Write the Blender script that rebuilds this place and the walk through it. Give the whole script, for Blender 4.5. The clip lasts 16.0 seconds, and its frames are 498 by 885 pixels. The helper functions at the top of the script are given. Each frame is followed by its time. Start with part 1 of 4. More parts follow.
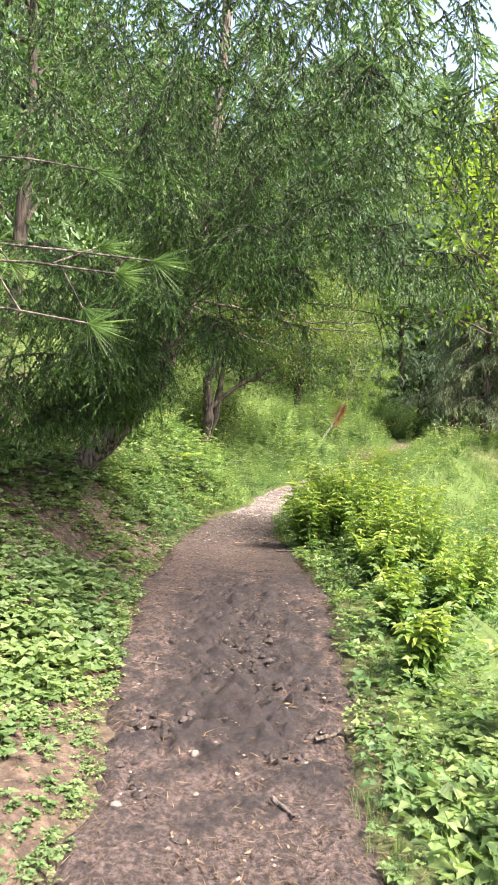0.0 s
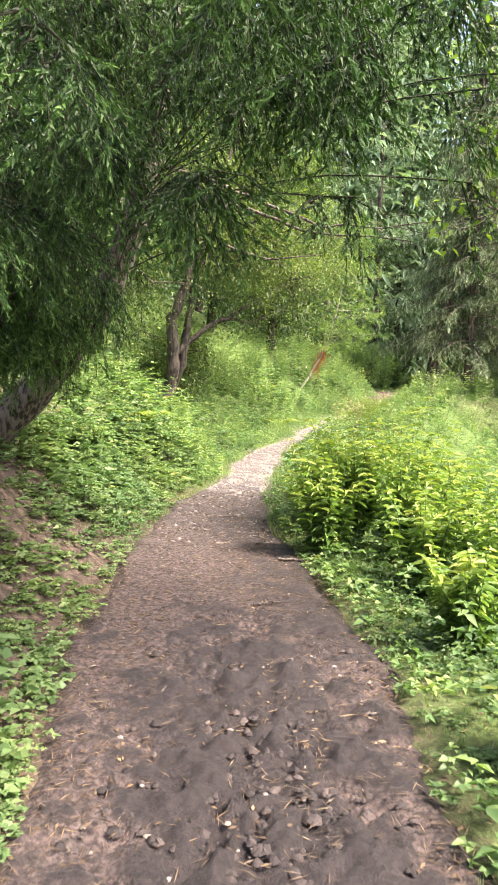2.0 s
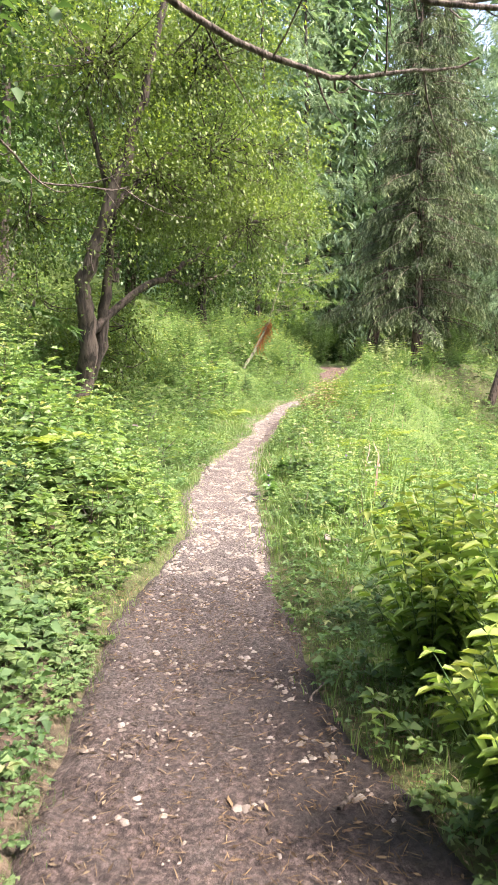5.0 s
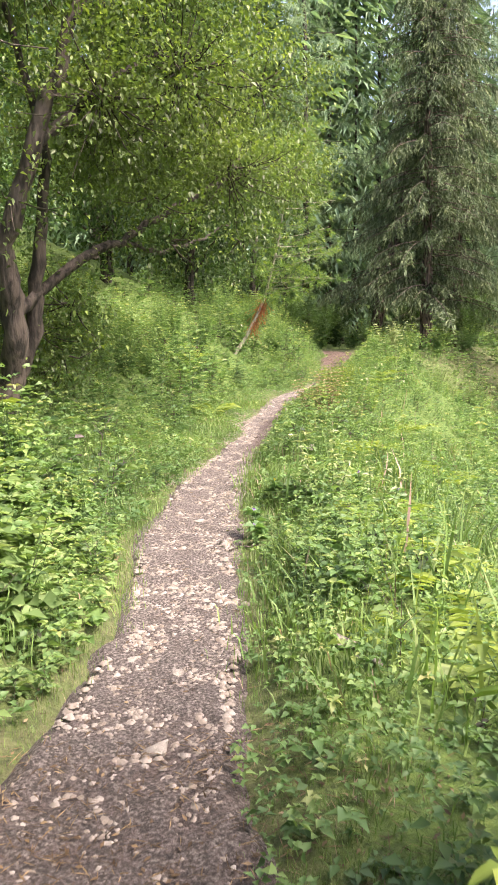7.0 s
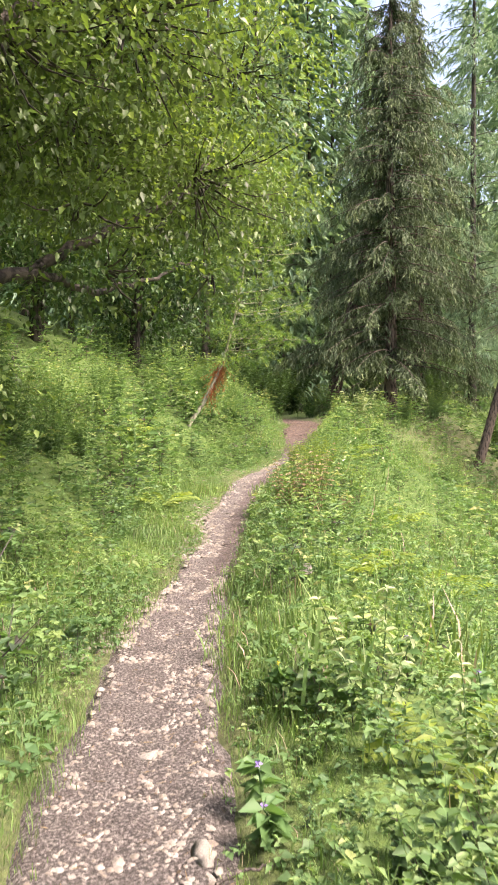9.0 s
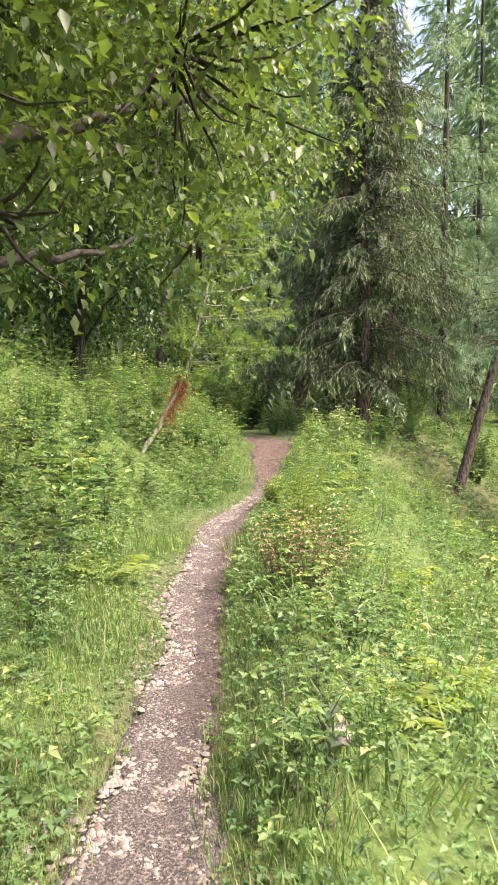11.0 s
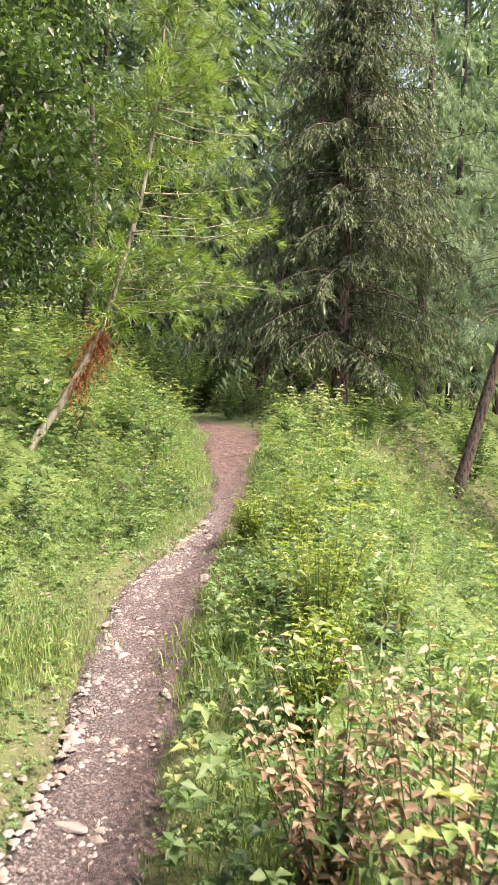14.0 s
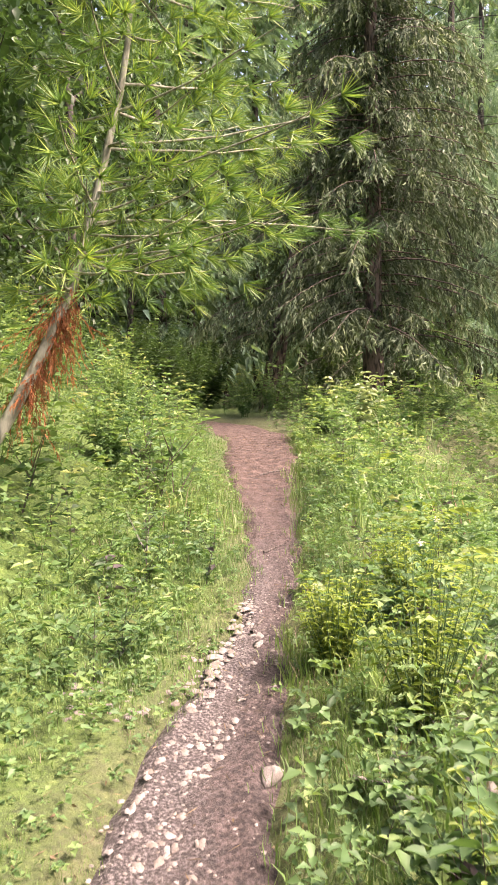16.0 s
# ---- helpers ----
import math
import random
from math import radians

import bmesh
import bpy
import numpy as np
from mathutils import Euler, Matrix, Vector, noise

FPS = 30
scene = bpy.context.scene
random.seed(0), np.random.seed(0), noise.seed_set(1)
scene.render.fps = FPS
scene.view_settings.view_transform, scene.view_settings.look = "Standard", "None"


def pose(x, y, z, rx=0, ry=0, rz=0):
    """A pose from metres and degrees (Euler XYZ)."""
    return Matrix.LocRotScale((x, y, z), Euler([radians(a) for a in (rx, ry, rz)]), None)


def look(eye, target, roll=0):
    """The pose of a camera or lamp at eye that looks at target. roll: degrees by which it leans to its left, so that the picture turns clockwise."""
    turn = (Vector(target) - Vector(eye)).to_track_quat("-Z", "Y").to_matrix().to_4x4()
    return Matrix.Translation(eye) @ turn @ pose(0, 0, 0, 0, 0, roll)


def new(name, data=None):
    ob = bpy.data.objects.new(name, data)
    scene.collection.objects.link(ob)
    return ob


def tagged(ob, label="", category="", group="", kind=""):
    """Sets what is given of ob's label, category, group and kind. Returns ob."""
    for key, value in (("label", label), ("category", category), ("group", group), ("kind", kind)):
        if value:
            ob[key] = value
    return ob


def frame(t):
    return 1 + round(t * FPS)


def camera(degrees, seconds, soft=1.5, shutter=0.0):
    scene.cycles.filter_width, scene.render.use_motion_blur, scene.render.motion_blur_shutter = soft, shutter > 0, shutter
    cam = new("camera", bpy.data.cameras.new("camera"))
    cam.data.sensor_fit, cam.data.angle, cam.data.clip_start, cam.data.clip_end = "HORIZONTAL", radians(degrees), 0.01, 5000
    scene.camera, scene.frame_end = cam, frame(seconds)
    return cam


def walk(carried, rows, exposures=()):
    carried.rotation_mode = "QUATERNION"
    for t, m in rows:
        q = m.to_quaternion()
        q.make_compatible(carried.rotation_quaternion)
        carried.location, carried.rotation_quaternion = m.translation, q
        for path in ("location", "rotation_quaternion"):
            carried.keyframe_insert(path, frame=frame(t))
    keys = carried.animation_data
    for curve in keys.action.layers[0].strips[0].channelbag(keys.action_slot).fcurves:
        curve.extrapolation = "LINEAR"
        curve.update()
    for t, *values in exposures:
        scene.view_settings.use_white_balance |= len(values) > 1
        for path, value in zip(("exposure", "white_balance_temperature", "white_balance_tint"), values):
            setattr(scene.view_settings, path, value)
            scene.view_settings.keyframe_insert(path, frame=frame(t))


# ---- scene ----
cam = camera(36.6, 16.0, soft=1.6, shutter=0.15)
PATH = [
    (0, (0.517, -0.005, 1.597), (0.444, 1.994, 1.588), 2.1),
    (0.5, (0.42, 0.664, 1.593), (0.388, 2.663, 1.543), 2.1),
    (1, (0.329, 1.37, 1.622), (0.317, 3.368, 1.544), 2.3),
    (1.5, (0.235, 2.024, 1.626), (0.262, 4.02, 1.494), 2.1),
    (2, (0.226, 2.744, 1.656), (0.254, 4.739, 1.513), 1.7),
    (2.5, (0.117, 3.401, 1.664), (0.146, 5.396, 1.524), 2.0),
    (3, (0.057, 4.04, 1.695), (0.083, 6.035, 1.556), 1.8),
    (3.5, (-0.082, 4.682, 1.713), (-0.033, 6.676, 1.569), 0.7),
    (4, (-0.141, 5.372, 1.752), (-0.061, 7.363, 1.584), -0.2),
    (4.5, (-0.222, 6.03, 1.853), (-0.094, 8.019, 1.694), 0.0),
    (5, (-0.166, 6.686, 1.824), (0.078, 8.66, 1.617), -0.5),
    (5.2, (-0.118, 6.971, 1.846), (0.132, 8.943, 1.629), -0.6),
    (7.3, (0.306, 9.219, 1.886), (0.548, 11.188, 1.634), -1.0),
    (7.5, (0.312, 9.488, 1.926), (0.559, 11.457, 1.679), -1.1),
    (8, (0.289, 10.127, 1.967), (0.599, 12.081, 1.676), -1.2),
    (8.5, (0.375, 10.838, 1.972), (0.703, 12.793, 1.708), -1.0),
    (9, (0.4, 11.537, 2.028), (0.79, 13.496, 1.941), -0.5),
    (9.2, (0.432, 11.784, 2.062), (0.847, 13.739, 1.983), -1.0),
    (11.3, (0.67, 14.54, 2.314), (1.198, 16.468, 2.249), 0.5),
    (11.5, (0.709, 14.859, 2.302), (1.237, 16.788, 2.261), 0.3),
    (12, (0.878, 15.648, 2.274), (1.426, 17.57, 2.212), -0.3),
    (12.5, (1.069, 16.36, 2.241), (1.763, 18.223, 2.02), -0.3),
    (13, (1.317, 17.097, 2.231), (2.055, 18.948, 2.054), -0.1),
    (13.5, (1.475, 17.826, 2.238), (2.221, 19.674, 2.075), 0.4),
    (14, (1.707, 18.597, 2.234), (2.367, 20.482, 2.123), 1.6),
    (14.5, (1.821, 19.346, 2.267), (2.448, 21.239, 2.101), 0.2),
    (15, (2.003, 20.082, 2.282), (2.634, 21.971, 2.104), -0.3),
    (15.5, (2.144, 20.832, 2.328), (2.784, 22.719, 2.161), -0.4),
    (16, (2.33, 21.483, 2.356), (2.978, 23.37, 2.214), -1.0),
]
walk(cam, [(t, look(eye, target, roll)) for t, eye, target, roll in PATH], exposures=((0.0, 2.15, 7200, 18), (1.5, 2.28, 7200, 19), (3.0, 2.52, 7150, 20), (5.0, 2.28, 7050, 22), (8.0, 1.9, 7250, 22), (12.0, 1.92, 7300, 25), (16.0, 2.05, 7450, 32)))

# ---- light ----
world = bpy.data.worlds.new("sky")
scene.world = world
world.use_nodes = True
wn = world.node_tree
sky = wn.nodes.new("ShaderNodeTexSky")
sky.sky_type, sky.sun_disc = "NISHITA", False
SUN_EL, SUN_AZ = radians(52), radians(122)
sky.sun_elevation, sky.sun_rotation = SUN_EL, SUN_AZ
sky.air_density, sky.dust_density, sky.ozone_density = 1.0, 4.0, 1.0
wn.links.new(sky.outputs[0], wn.nodes["Background"].inputs[0])
wn.nodes["Background"].inputs[1].default_value = 0.15
sun = new("sun", bpy.data.lights.new("sun", "SUN"))
sun.data.energy, sun.data.angle, sun.data.color = 3.3, radians(15), (1.0, 0.95, 0.86)
sun_way = Vector((math.sin(SUN_AZ) * math.cos(SUN_EL), math.cos(SUN_AZ) * math.cos(SUN_EL), math.sin(SUN_EL)))
sun.matrix_world = look(sun_way * 60, (0, 0, 0))

# ---- materials ----


def mat_base(name):
    m = bpy.data.materials.new(name)
    m.use_nodes = True
    nt = m.node_tree
    return m, nt, nt.nodes["Principled BSDF"], nt.nodes["Material Output"]


def ramp(nt, source, stops):
    r = nt.nodes.new("ShaderNodeValToRGB")
    e = r.color_ramp.elements
    while len(e) < len(stops):
        e.new(0.5)
    for k, (p, c) in zip(e, stops):
        k.position, k.color = p, (*c, 1)
    nt.links.new(source, r.inputs[0])
    return r.outputs[0]


def noise_tex(nt, scale, detail=4, rough=0.6):
    c = nt.nodes.new("ShaderNodeTexCoord")
    n = nt.nodes.new("ShaderNodeTexNoise")
    n.inputs["Scale"].default_value, n.inputs["Detail"].default_value = scale, detail
    n.inputs["Roughness"].default_value = rough
    nt.links.new(c.outputs["Object"], n.inputs["Vector"])
    return n.outputs[0]


def mix_col(nt, fac, a, b, kind="MIX"):
    x = nt.nodes.new("ShaderNodeMix")
    x.data_type, x.blend_type = "RGBA", kind
    for i, v in ((0, fac), (6, a), (7, b)):
        if isinstance(v, (int, float)):
            x.inputs[i].default_value = v
        elif isinstance(v, tuple):
            x.inputs[i].default_value = (*v, 1)
        else:
            nt.links.new(v, x.inputs[i])
    return x.outputs[2]


def bump(nt, bsdf, height, strength, dist):
    b = nt.nodes.new("ShaderNodeBump")
    b.inputs["Strength"].default_value, b.inputs["Distance"].default_value = strength, dist
    nt.links.new(height, b.inputs["Height"])
    nt.links.new(b.outputs[0], bsdf.inputs["Normal"])


def attr(nt, name):
    a = nt.nodes.new("ShaderNodeAttribute")
    a.attribute_name = name
    return a.outputs["Fac"]


def leaf_mat(name, stops, trans=0.4, rough=0.5, patch=0.85):
    """Foliage: colour by the tint set at each leaf's place on its plant, with patches of yellower growth."""
    m, nt, b, out = mat_base(name)
    col = ramp(nt, attr(nt, "tint"), stops)
    big = ramp(nt, noise_tex(nt, 0.9, 2), [(0.35, (0.75, 0.8, 0.8)), (0.68, (1.2, 1.13, 0.9))])
    col = mix_col(nt, patch, col, mix_col(nt, 1.0, col, big, "MULTIPLY"))
    nt.links.new(col, b.inputs["Base Color"])
    b.inputs["Roughness"].default_value = rough
    b.inputs["Specular IOR Level"].default_value = 0.35
    t = nt.nodes.new("ShaderNodeBsdfTranslucent")
    nt.links.new(mix_col(nt, 1.0, col, (1.2, 1.28, 0.68), "MULTIPLY"), t.inputs[0])
    mx = nt.nodes.new("ShaderNodeMixShader")
    mx.inputs[0].default_value = trans
    nt.links.new(b.outputs[0], mx.inputs[1])
    nt.links.new(t.outputs[0], mx.inputs[2])
    nt.links.new(mx.outputs[0], out.inputs[0])
    return m


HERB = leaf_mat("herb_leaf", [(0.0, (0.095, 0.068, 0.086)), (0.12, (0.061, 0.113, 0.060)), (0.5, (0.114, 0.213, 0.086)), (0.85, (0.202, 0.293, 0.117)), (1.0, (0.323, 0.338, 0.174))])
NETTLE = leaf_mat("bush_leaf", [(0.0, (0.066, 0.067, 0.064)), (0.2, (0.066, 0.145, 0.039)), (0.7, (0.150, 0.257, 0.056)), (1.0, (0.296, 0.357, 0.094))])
GRASS = leaf_mat("grass_blade", [(0.0, (0.385, 0.276, 0.279)), (0.1, (0.128, 0.184, 0.075)), (0.5, (0.128, 0.230, 0.075)), (1.0, (0.257, 0.333, 0.151))], 0.35)
FERN = leaf_mat("fern_leaf", [(0.0, (0.109, 0.166, 0.046)), (1.0, (0.237, 0.316, 0.069))], 0.45)
CREEP = leaf_mat("creeper_leaf", [(0.0, (0.151, 0.098, 0.090)), (0.12, (0.065, 0.119, 0.045)), (0.6, (0.130, 0.217, 0.090)), (1.0, (0.216, 0.293, 0.144))], 0.35)
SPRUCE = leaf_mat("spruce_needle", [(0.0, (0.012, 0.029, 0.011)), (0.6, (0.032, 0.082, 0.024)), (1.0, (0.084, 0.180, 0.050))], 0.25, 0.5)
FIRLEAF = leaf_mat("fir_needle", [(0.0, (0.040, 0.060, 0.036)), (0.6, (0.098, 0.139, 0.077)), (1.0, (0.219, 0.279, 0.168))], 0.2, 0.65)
PINE = leaf_mat("pine_needle", [(0.0, (0.069, 0.138, 0.052)), (0.6, (0.138, 0.253, 0.078)), (1.0, (0.322, 0.414, 0.091))], 0.3, 0.45)
# blue-green of the pines, lightened to stand in for distant haze
HAZED_BLUEPINE = leaf_mat("hazed_blue_pine_needle", [(0.0, (0.097, 0.177, 0.115)), (0.6, (0.209, 0.322, 0.233)), (1.0, (0.386, 0.515, 0.355))], 0.3, 0.55)
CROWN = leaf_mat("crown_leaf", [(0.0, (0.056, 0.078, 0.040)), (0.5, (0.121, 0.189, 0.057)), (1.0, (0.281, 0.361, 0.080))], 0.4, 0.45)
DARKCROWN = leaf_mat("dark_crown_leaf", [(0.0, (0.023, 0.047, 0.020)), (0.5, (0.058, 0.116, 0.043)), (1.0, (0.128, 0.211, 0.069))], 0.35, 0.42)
BRIGHT = leaf_mat("bright_leaf", [(0.0, (0.110, 0.200, 0.032)), (1.0, (0.240, 0.360, 0.048))], 0.5, 0.4)
DRYLEAF = leaf_mat("dry_leaf", [(0.0, (0.06, 0.04, 0.028)), (0.5, (0.19, 0.135, 0.09)), (1.0, (0.42, 0.35, 0.25))], 0.2, 0.7)
REDDEAD = leaf_mat("dead_red_needle", [(0.0, (0.16, 0.05, 0.025)), (0.6, (0.30, 0.10, 0.045)), (1.0, (0.42, 0.18, 0.08))], 0.25, 0.7)
PETAL = leaf_mat("petal", [(0.0, (0.7, 0.62, 0.72)), (1.0, (0.85, 0.82, 0.86))], 0.3, 0.6)
YELLOW = leaf_mat("yellow_petal", [(0.0, (0.75, 0.62, 0.03)), (1.0, (0.85, 0.75, 0.08))], 0.3, 0.6)
VIOLET = leaf_mat("violet_petal", [(0.0, (0.22, 0.14, 0.5)), (1.0, (0.4, 0.3, 0.7))], 0.3, 0.6)
PALELEAF = leaf_mat("pale_leaf", [(0.0, (0.16, 0.23, 0.11)), (1.0, (0.34, 0.4, 0.24))], 0.25, 0.6)


def bark_mat(name, dark, light, scale=9.0):
    m, nt, b, out = mat_base(name)
    c = nt.nodes.new("ShaderNodeTexCoord")
    mp = nt.nodes.new("ShaderNodeMapping")
    mp.inputs["Scale"].default_value = (1, 1, 0.25)
    n = nt.nodes.new("ShaderNodeTexNoise")
    n.inputs["Scale"].default_value, n.inputs["Detail"].default_value = scale * 2, 6
    nt.links.new(c.outputs["Object"], mp.inputs[0])
    nt.links.new(mp.outputs[0], n.inputs["Vector"])
    col = ramp(nt, n.outputs[0], [(0.42, dark), (0.56, light)])
    lich = ramp(nt, noise_tex(nt, 3.5, 3), [(0.55, (0, 0, 0)), (0.7, (1, 1, 1))])
    col = mix_col(nt, lich, col, tuple(0.9 * v + 0.012 for v in light))
    nt.links.new(col, b.inputs["Base Color"])
    b.inputs["Roughness"].default_value = 0.9
    bump(nt, b, n.outputs[0], 0.9, 0.03)
    return m


BARK = bark_mat("conifer_bark", (0.025, 0.02, 0.018), (0.16, 0.135, 0.12), 17)
DARKBARK = bark_mat("dark_bark", (0.012, 0.01, 0.008), (0.06, 0.048, 0.04))
PINEBARK = bark_mat("young_pine_bark", (0.12, 0.12, 0.08), (0.26, 0.26, 0.19))
REDBARK = bark_mat("ruddy_bark", (0.03, 0.022, 0.018), (0.13, 0.095, 0.075))
TWIG = bark_mat("twig_bark", (0.035, 0.028, 0.023), (0.120, 0.100, 0.088), 20)


def ground_mat():
    m, nt, b, out = mat_base("forest_floor")
    n = noise_tex(nt, 14, 6, 0.7)
    soil = ramp(nt, n, [(0.35, (0.03, 0.021, 0.016)), (0.5, (0.075, 0.053, 0.04)), (0.65, (0.16, 0.12, 0.09))])
    green = ramp(nt, noise_tex(nt, 30, 5, 0.7), [(0.3, (0.03, 0.055, 0.012)), (0.55, (0.075, 0.13, 0.025)), (0.75, (0.14, 0.19, 0.05))])
    stony = ramp(nt, noise_tex(nt, 45, 4), [(0.35, (0.055, 0.044, 0.036)), (0.6, (0.12, 0.1, 0.082)), (0.75, (0.22, 0.195, 0.165))])
    k = ramp(nt, noise_tex(nt, 3.5, 4), [(0.4, (0, 0, 0)), (0.6, (1, 1, 1))])
    lit = mix_col(nt, attr(nt, "litter"), green, soil)
    col = mix_col(nt, mix_col(nt, 1.0, attr(nt, "stony"), mix_col(nt, 0.6, k, (1, 1, 1)), "MULTIPLY"), lit, stony)
    nt.links.new(col, b.inputs["Base Color"])
    b.inputs["Roughness"].default_value = 0.95
    bump(nt, b, n, 0.8, 0.05)
    return m


def trail_mat():
    m, nt, b, out = mat_base("trail_earth")
    fine = noise_tex(nt, 38, 6, 0.72)
    mid = noise_tex(nt, 6, 5, 0.65)
    earth = ramp(nt, fine, [(0.38, (0.022, 0.016, 0.016)), (0.5, (0.068, 0.051, 0.048)), (0.63, (0.155, 0.121, 0.112))])
    patch = ramp(nt, mid, [(0.35, (0.72, 0.7, 0.7)), (0.65, (1.15, 1.1, 1.05))])
    earth = mix_col(nt, 0.8, earth, mix_col(nt, 1.0, earth, patch, "MULTIPLY"))
    grit = ramp(nt, noise_tex(nt, 75, 4, 0.6), [(0.40, (0.036, 0.031, 0.029)), (0.52, (0.1, 0.086, 0.081)), (0.64, (0.24, 0.216, 0.205))])
    col = mix_col(nt, attr(nt, "stony"), earth, grit)
    red = ramp(nt, noise_tex(nt, 9, 6, 0.75), [(0.36, (0.028, 0.018, 0.015)), (0.5, (0.075, 0.049, 0.039)), (0.66, (0.16, 0.11, 0.088))])
    col = mix_col(nt, attr(nt, "rust"), col, red)
    mud = ramp(nt, fine, [(0.36, (0.007, 0.005, 0.006)), (0.64, (0.036, 0.027, 0.027))])
    # this mask holds the trodden mud and also the shade under the bushes
    col = mix_col(nt, attr(nt, "mud"), col, mud)
    nt.links.new(col, b.inputs["Base Color"])
    rg = nt.nodes.new("ShaderNodeMapRange")
    nt.links.new(attr(nt, "mud"), rg.inputs[0])
    rg.inputs[3].default_value, rg.inputs[4].default_value = 0.92, 0.74
    nt.links.new(rg.outputs[0], b.inputs["Roughness"])
    grain = mix_col(nt, 0.5, fine, noise_tex(nt, 130, 5, 0.7))
    bump(nt, b, grain, 1.0, 0.028)
    return m


def stone_mat(name="pale_stone", k=1.0):
    m, nt, b, out = mat_base(name)
    col = ramp(nt, noise_tex(nt, 22, 6, 0.7), [(0.3, (0.26 * k, 0.23 * k, 0.2 * k)), (0.55, (0.42 * k, 0.385 * k, 0.35 * k)), (0.75, (0.56 * k, 0.53 * k, 0.49 * k))])
    col = mix_col(nt, attr(nt, "tint"), mix_col(nt, 1.0, col, (0.66, 0.6, 0.56), "MULTIPLY"), col)
    nt.links.new(col, b.inputs["Base Color"])
    b.inputs["Roughness"].default_value = 0.85
    bump(nt, b, noise_tex(nt, 40, 5), 0.6, 0.01)
    return m


def clod_mat():
    m, nt, b, out = mat_base("mud_clod")
    col = ramp(nt, attr(nt, "tint"), [(0.0, (0.014, 0.010, 0.010)), (0.7, (0.034, 0.026, 0.025)), (1.0, (0.075, 0.058, 0.053))])
    nt.links.new(col, b.inputs["Base Color"])
    b.inputs["Roughness"].default_value = 0.7
    bump(nt, b, noise_tex(nt, 90, 5, 0.7), 0.8, 0.01)
    return m


MUDCLOD = clod_mat()
GROUND, TRAIL, STONE = ground_mat(), trail_mat(), stone_mat(k=0.6)

# ---- mesh tools ----
rng = np.random.default_rng(7)


def mesh_np(name, V, T, mats, tint=None, index=None, smooth=False, extra=None):
    me = bpy.data.meshes.new(name)
    V, T = np.asarray(V, np.float32), np.asarray(T, np.int32)
    me.vertices.add(len(V))
    me.vertices.foreach_set("co", V.ravel())
    me.loops.add(T.size)
    me.loops.foreach_set("vertex_index", T.ravel())
    me.polygons.add(len(T))
    me.polygons.foreach_set("loop_start", np.arange(0, T.size, T.shape[1], dtype=np.int32))
    if smooth:
        me.polygons.foreach_set("use_smooth", np.ones(len(T), bool))
    for m in mats if isinstance(mats, (list, tuple)) else [mats]:
        me.materials.append(m)
    if index is not None:
        me.polygons.foreach_set("material_index", np.asarray(index, np.int32))
    for key, val in {**({"tint": tint} if tint is not None else {}), **(extra or {})}.items():
        me.attributes.new(key, "FLOAT", "POINT").data.foreach_set("value", np.asarray(val, np.float32))
    me.update(calc_edges=True)
    me.validate()
    return me


class Soup:
    """Gathers triangles with a tint a point."""

    def __init__(self):
        self.v, self.t, self.c, self.n = [], [], [], 0

    def add(self, V, T, c):
        V = np.asarray(V, np.float32).reshape(-1, 3)
        self.v.append(V)
        self.t.append(np.asarray(T).reshape(-1, 3) + self.n)
        self.c.append(np.broadcast_to(np.asarray(c, np.float32), (len(V),)))
        self.n += len(V)

    def arrays(self):
        return np.concatenate(self.v), np.concatenate(self.t), np.concatenate(self.c)

    def mesh(self, name, mat, smooth=False):
        v, t, c = self.arrays()
        return mesh_np(name, v, t, mat, c, smooth=smooth)


def unit(a):
    return a / np.maximum(np.linalg.norm(a, axis=-1, keepdims=True), 1e-9)


def tube(soup, pts, radii, sides=6, tint=0.0, knob=0.0):
    pts = np.asarray(pts, float)
    radii = np.asarray(radii, float)
    k = len(pts)
    d = unit(np.gradient(pts, axis=0))
    m = unit(pts[-1] - pts[0])
    up = np.array([[0.9, 0.1, 0.0]]) if abs(m[2]) > 0.7 else np.array([[0.0, 0.1, 1.0]])
    a = unit(np.cross(d, up))
    b = np.cross(d, a)
    th = np.linspace(0, 2 * np.pi, sides, endpoint=False)
    r = radii[:, None, None] * (1 + knob * rng.uniform(-1, 1, (k, sides, 1)))
    V = pts[:, None] + r * (np.cos(th)[None, :, None] * a[:, None] + np.sin(th)[None, :, None] * b[:, None])
    i = np.arange(k - 1)[:, None] * sides + np.arange(sides)[None]
    j = np.arange(k - 1)[:, None] * sides + (np.arange(sides)[None] + 1) % sides
    T = np.concatenate([np.stack([i, j, j + sides], -1).reshape(-1, 3), np.stack([i, j + sides, i + sides], -1).reshape(-1, 3)])
    soup.add(V, T, tint)


def curve_pts(a, b, sag=0.0, wob=0.0, n=8):
    """A bent line from a to b."""
    a, b = np.asarray(a, float), np.asarray(b, float)
    s = np.linspace(0, 1, n)[:, None]
    p = a + (b - a) * s
    p[:, 2] += sag * 4 * (s * (1 - s))[:, 0]
    w = rng.normal(0, wob, (n, 3))
    w[0] = 0
    return p + np.cumsum(w, 0) * 0.5


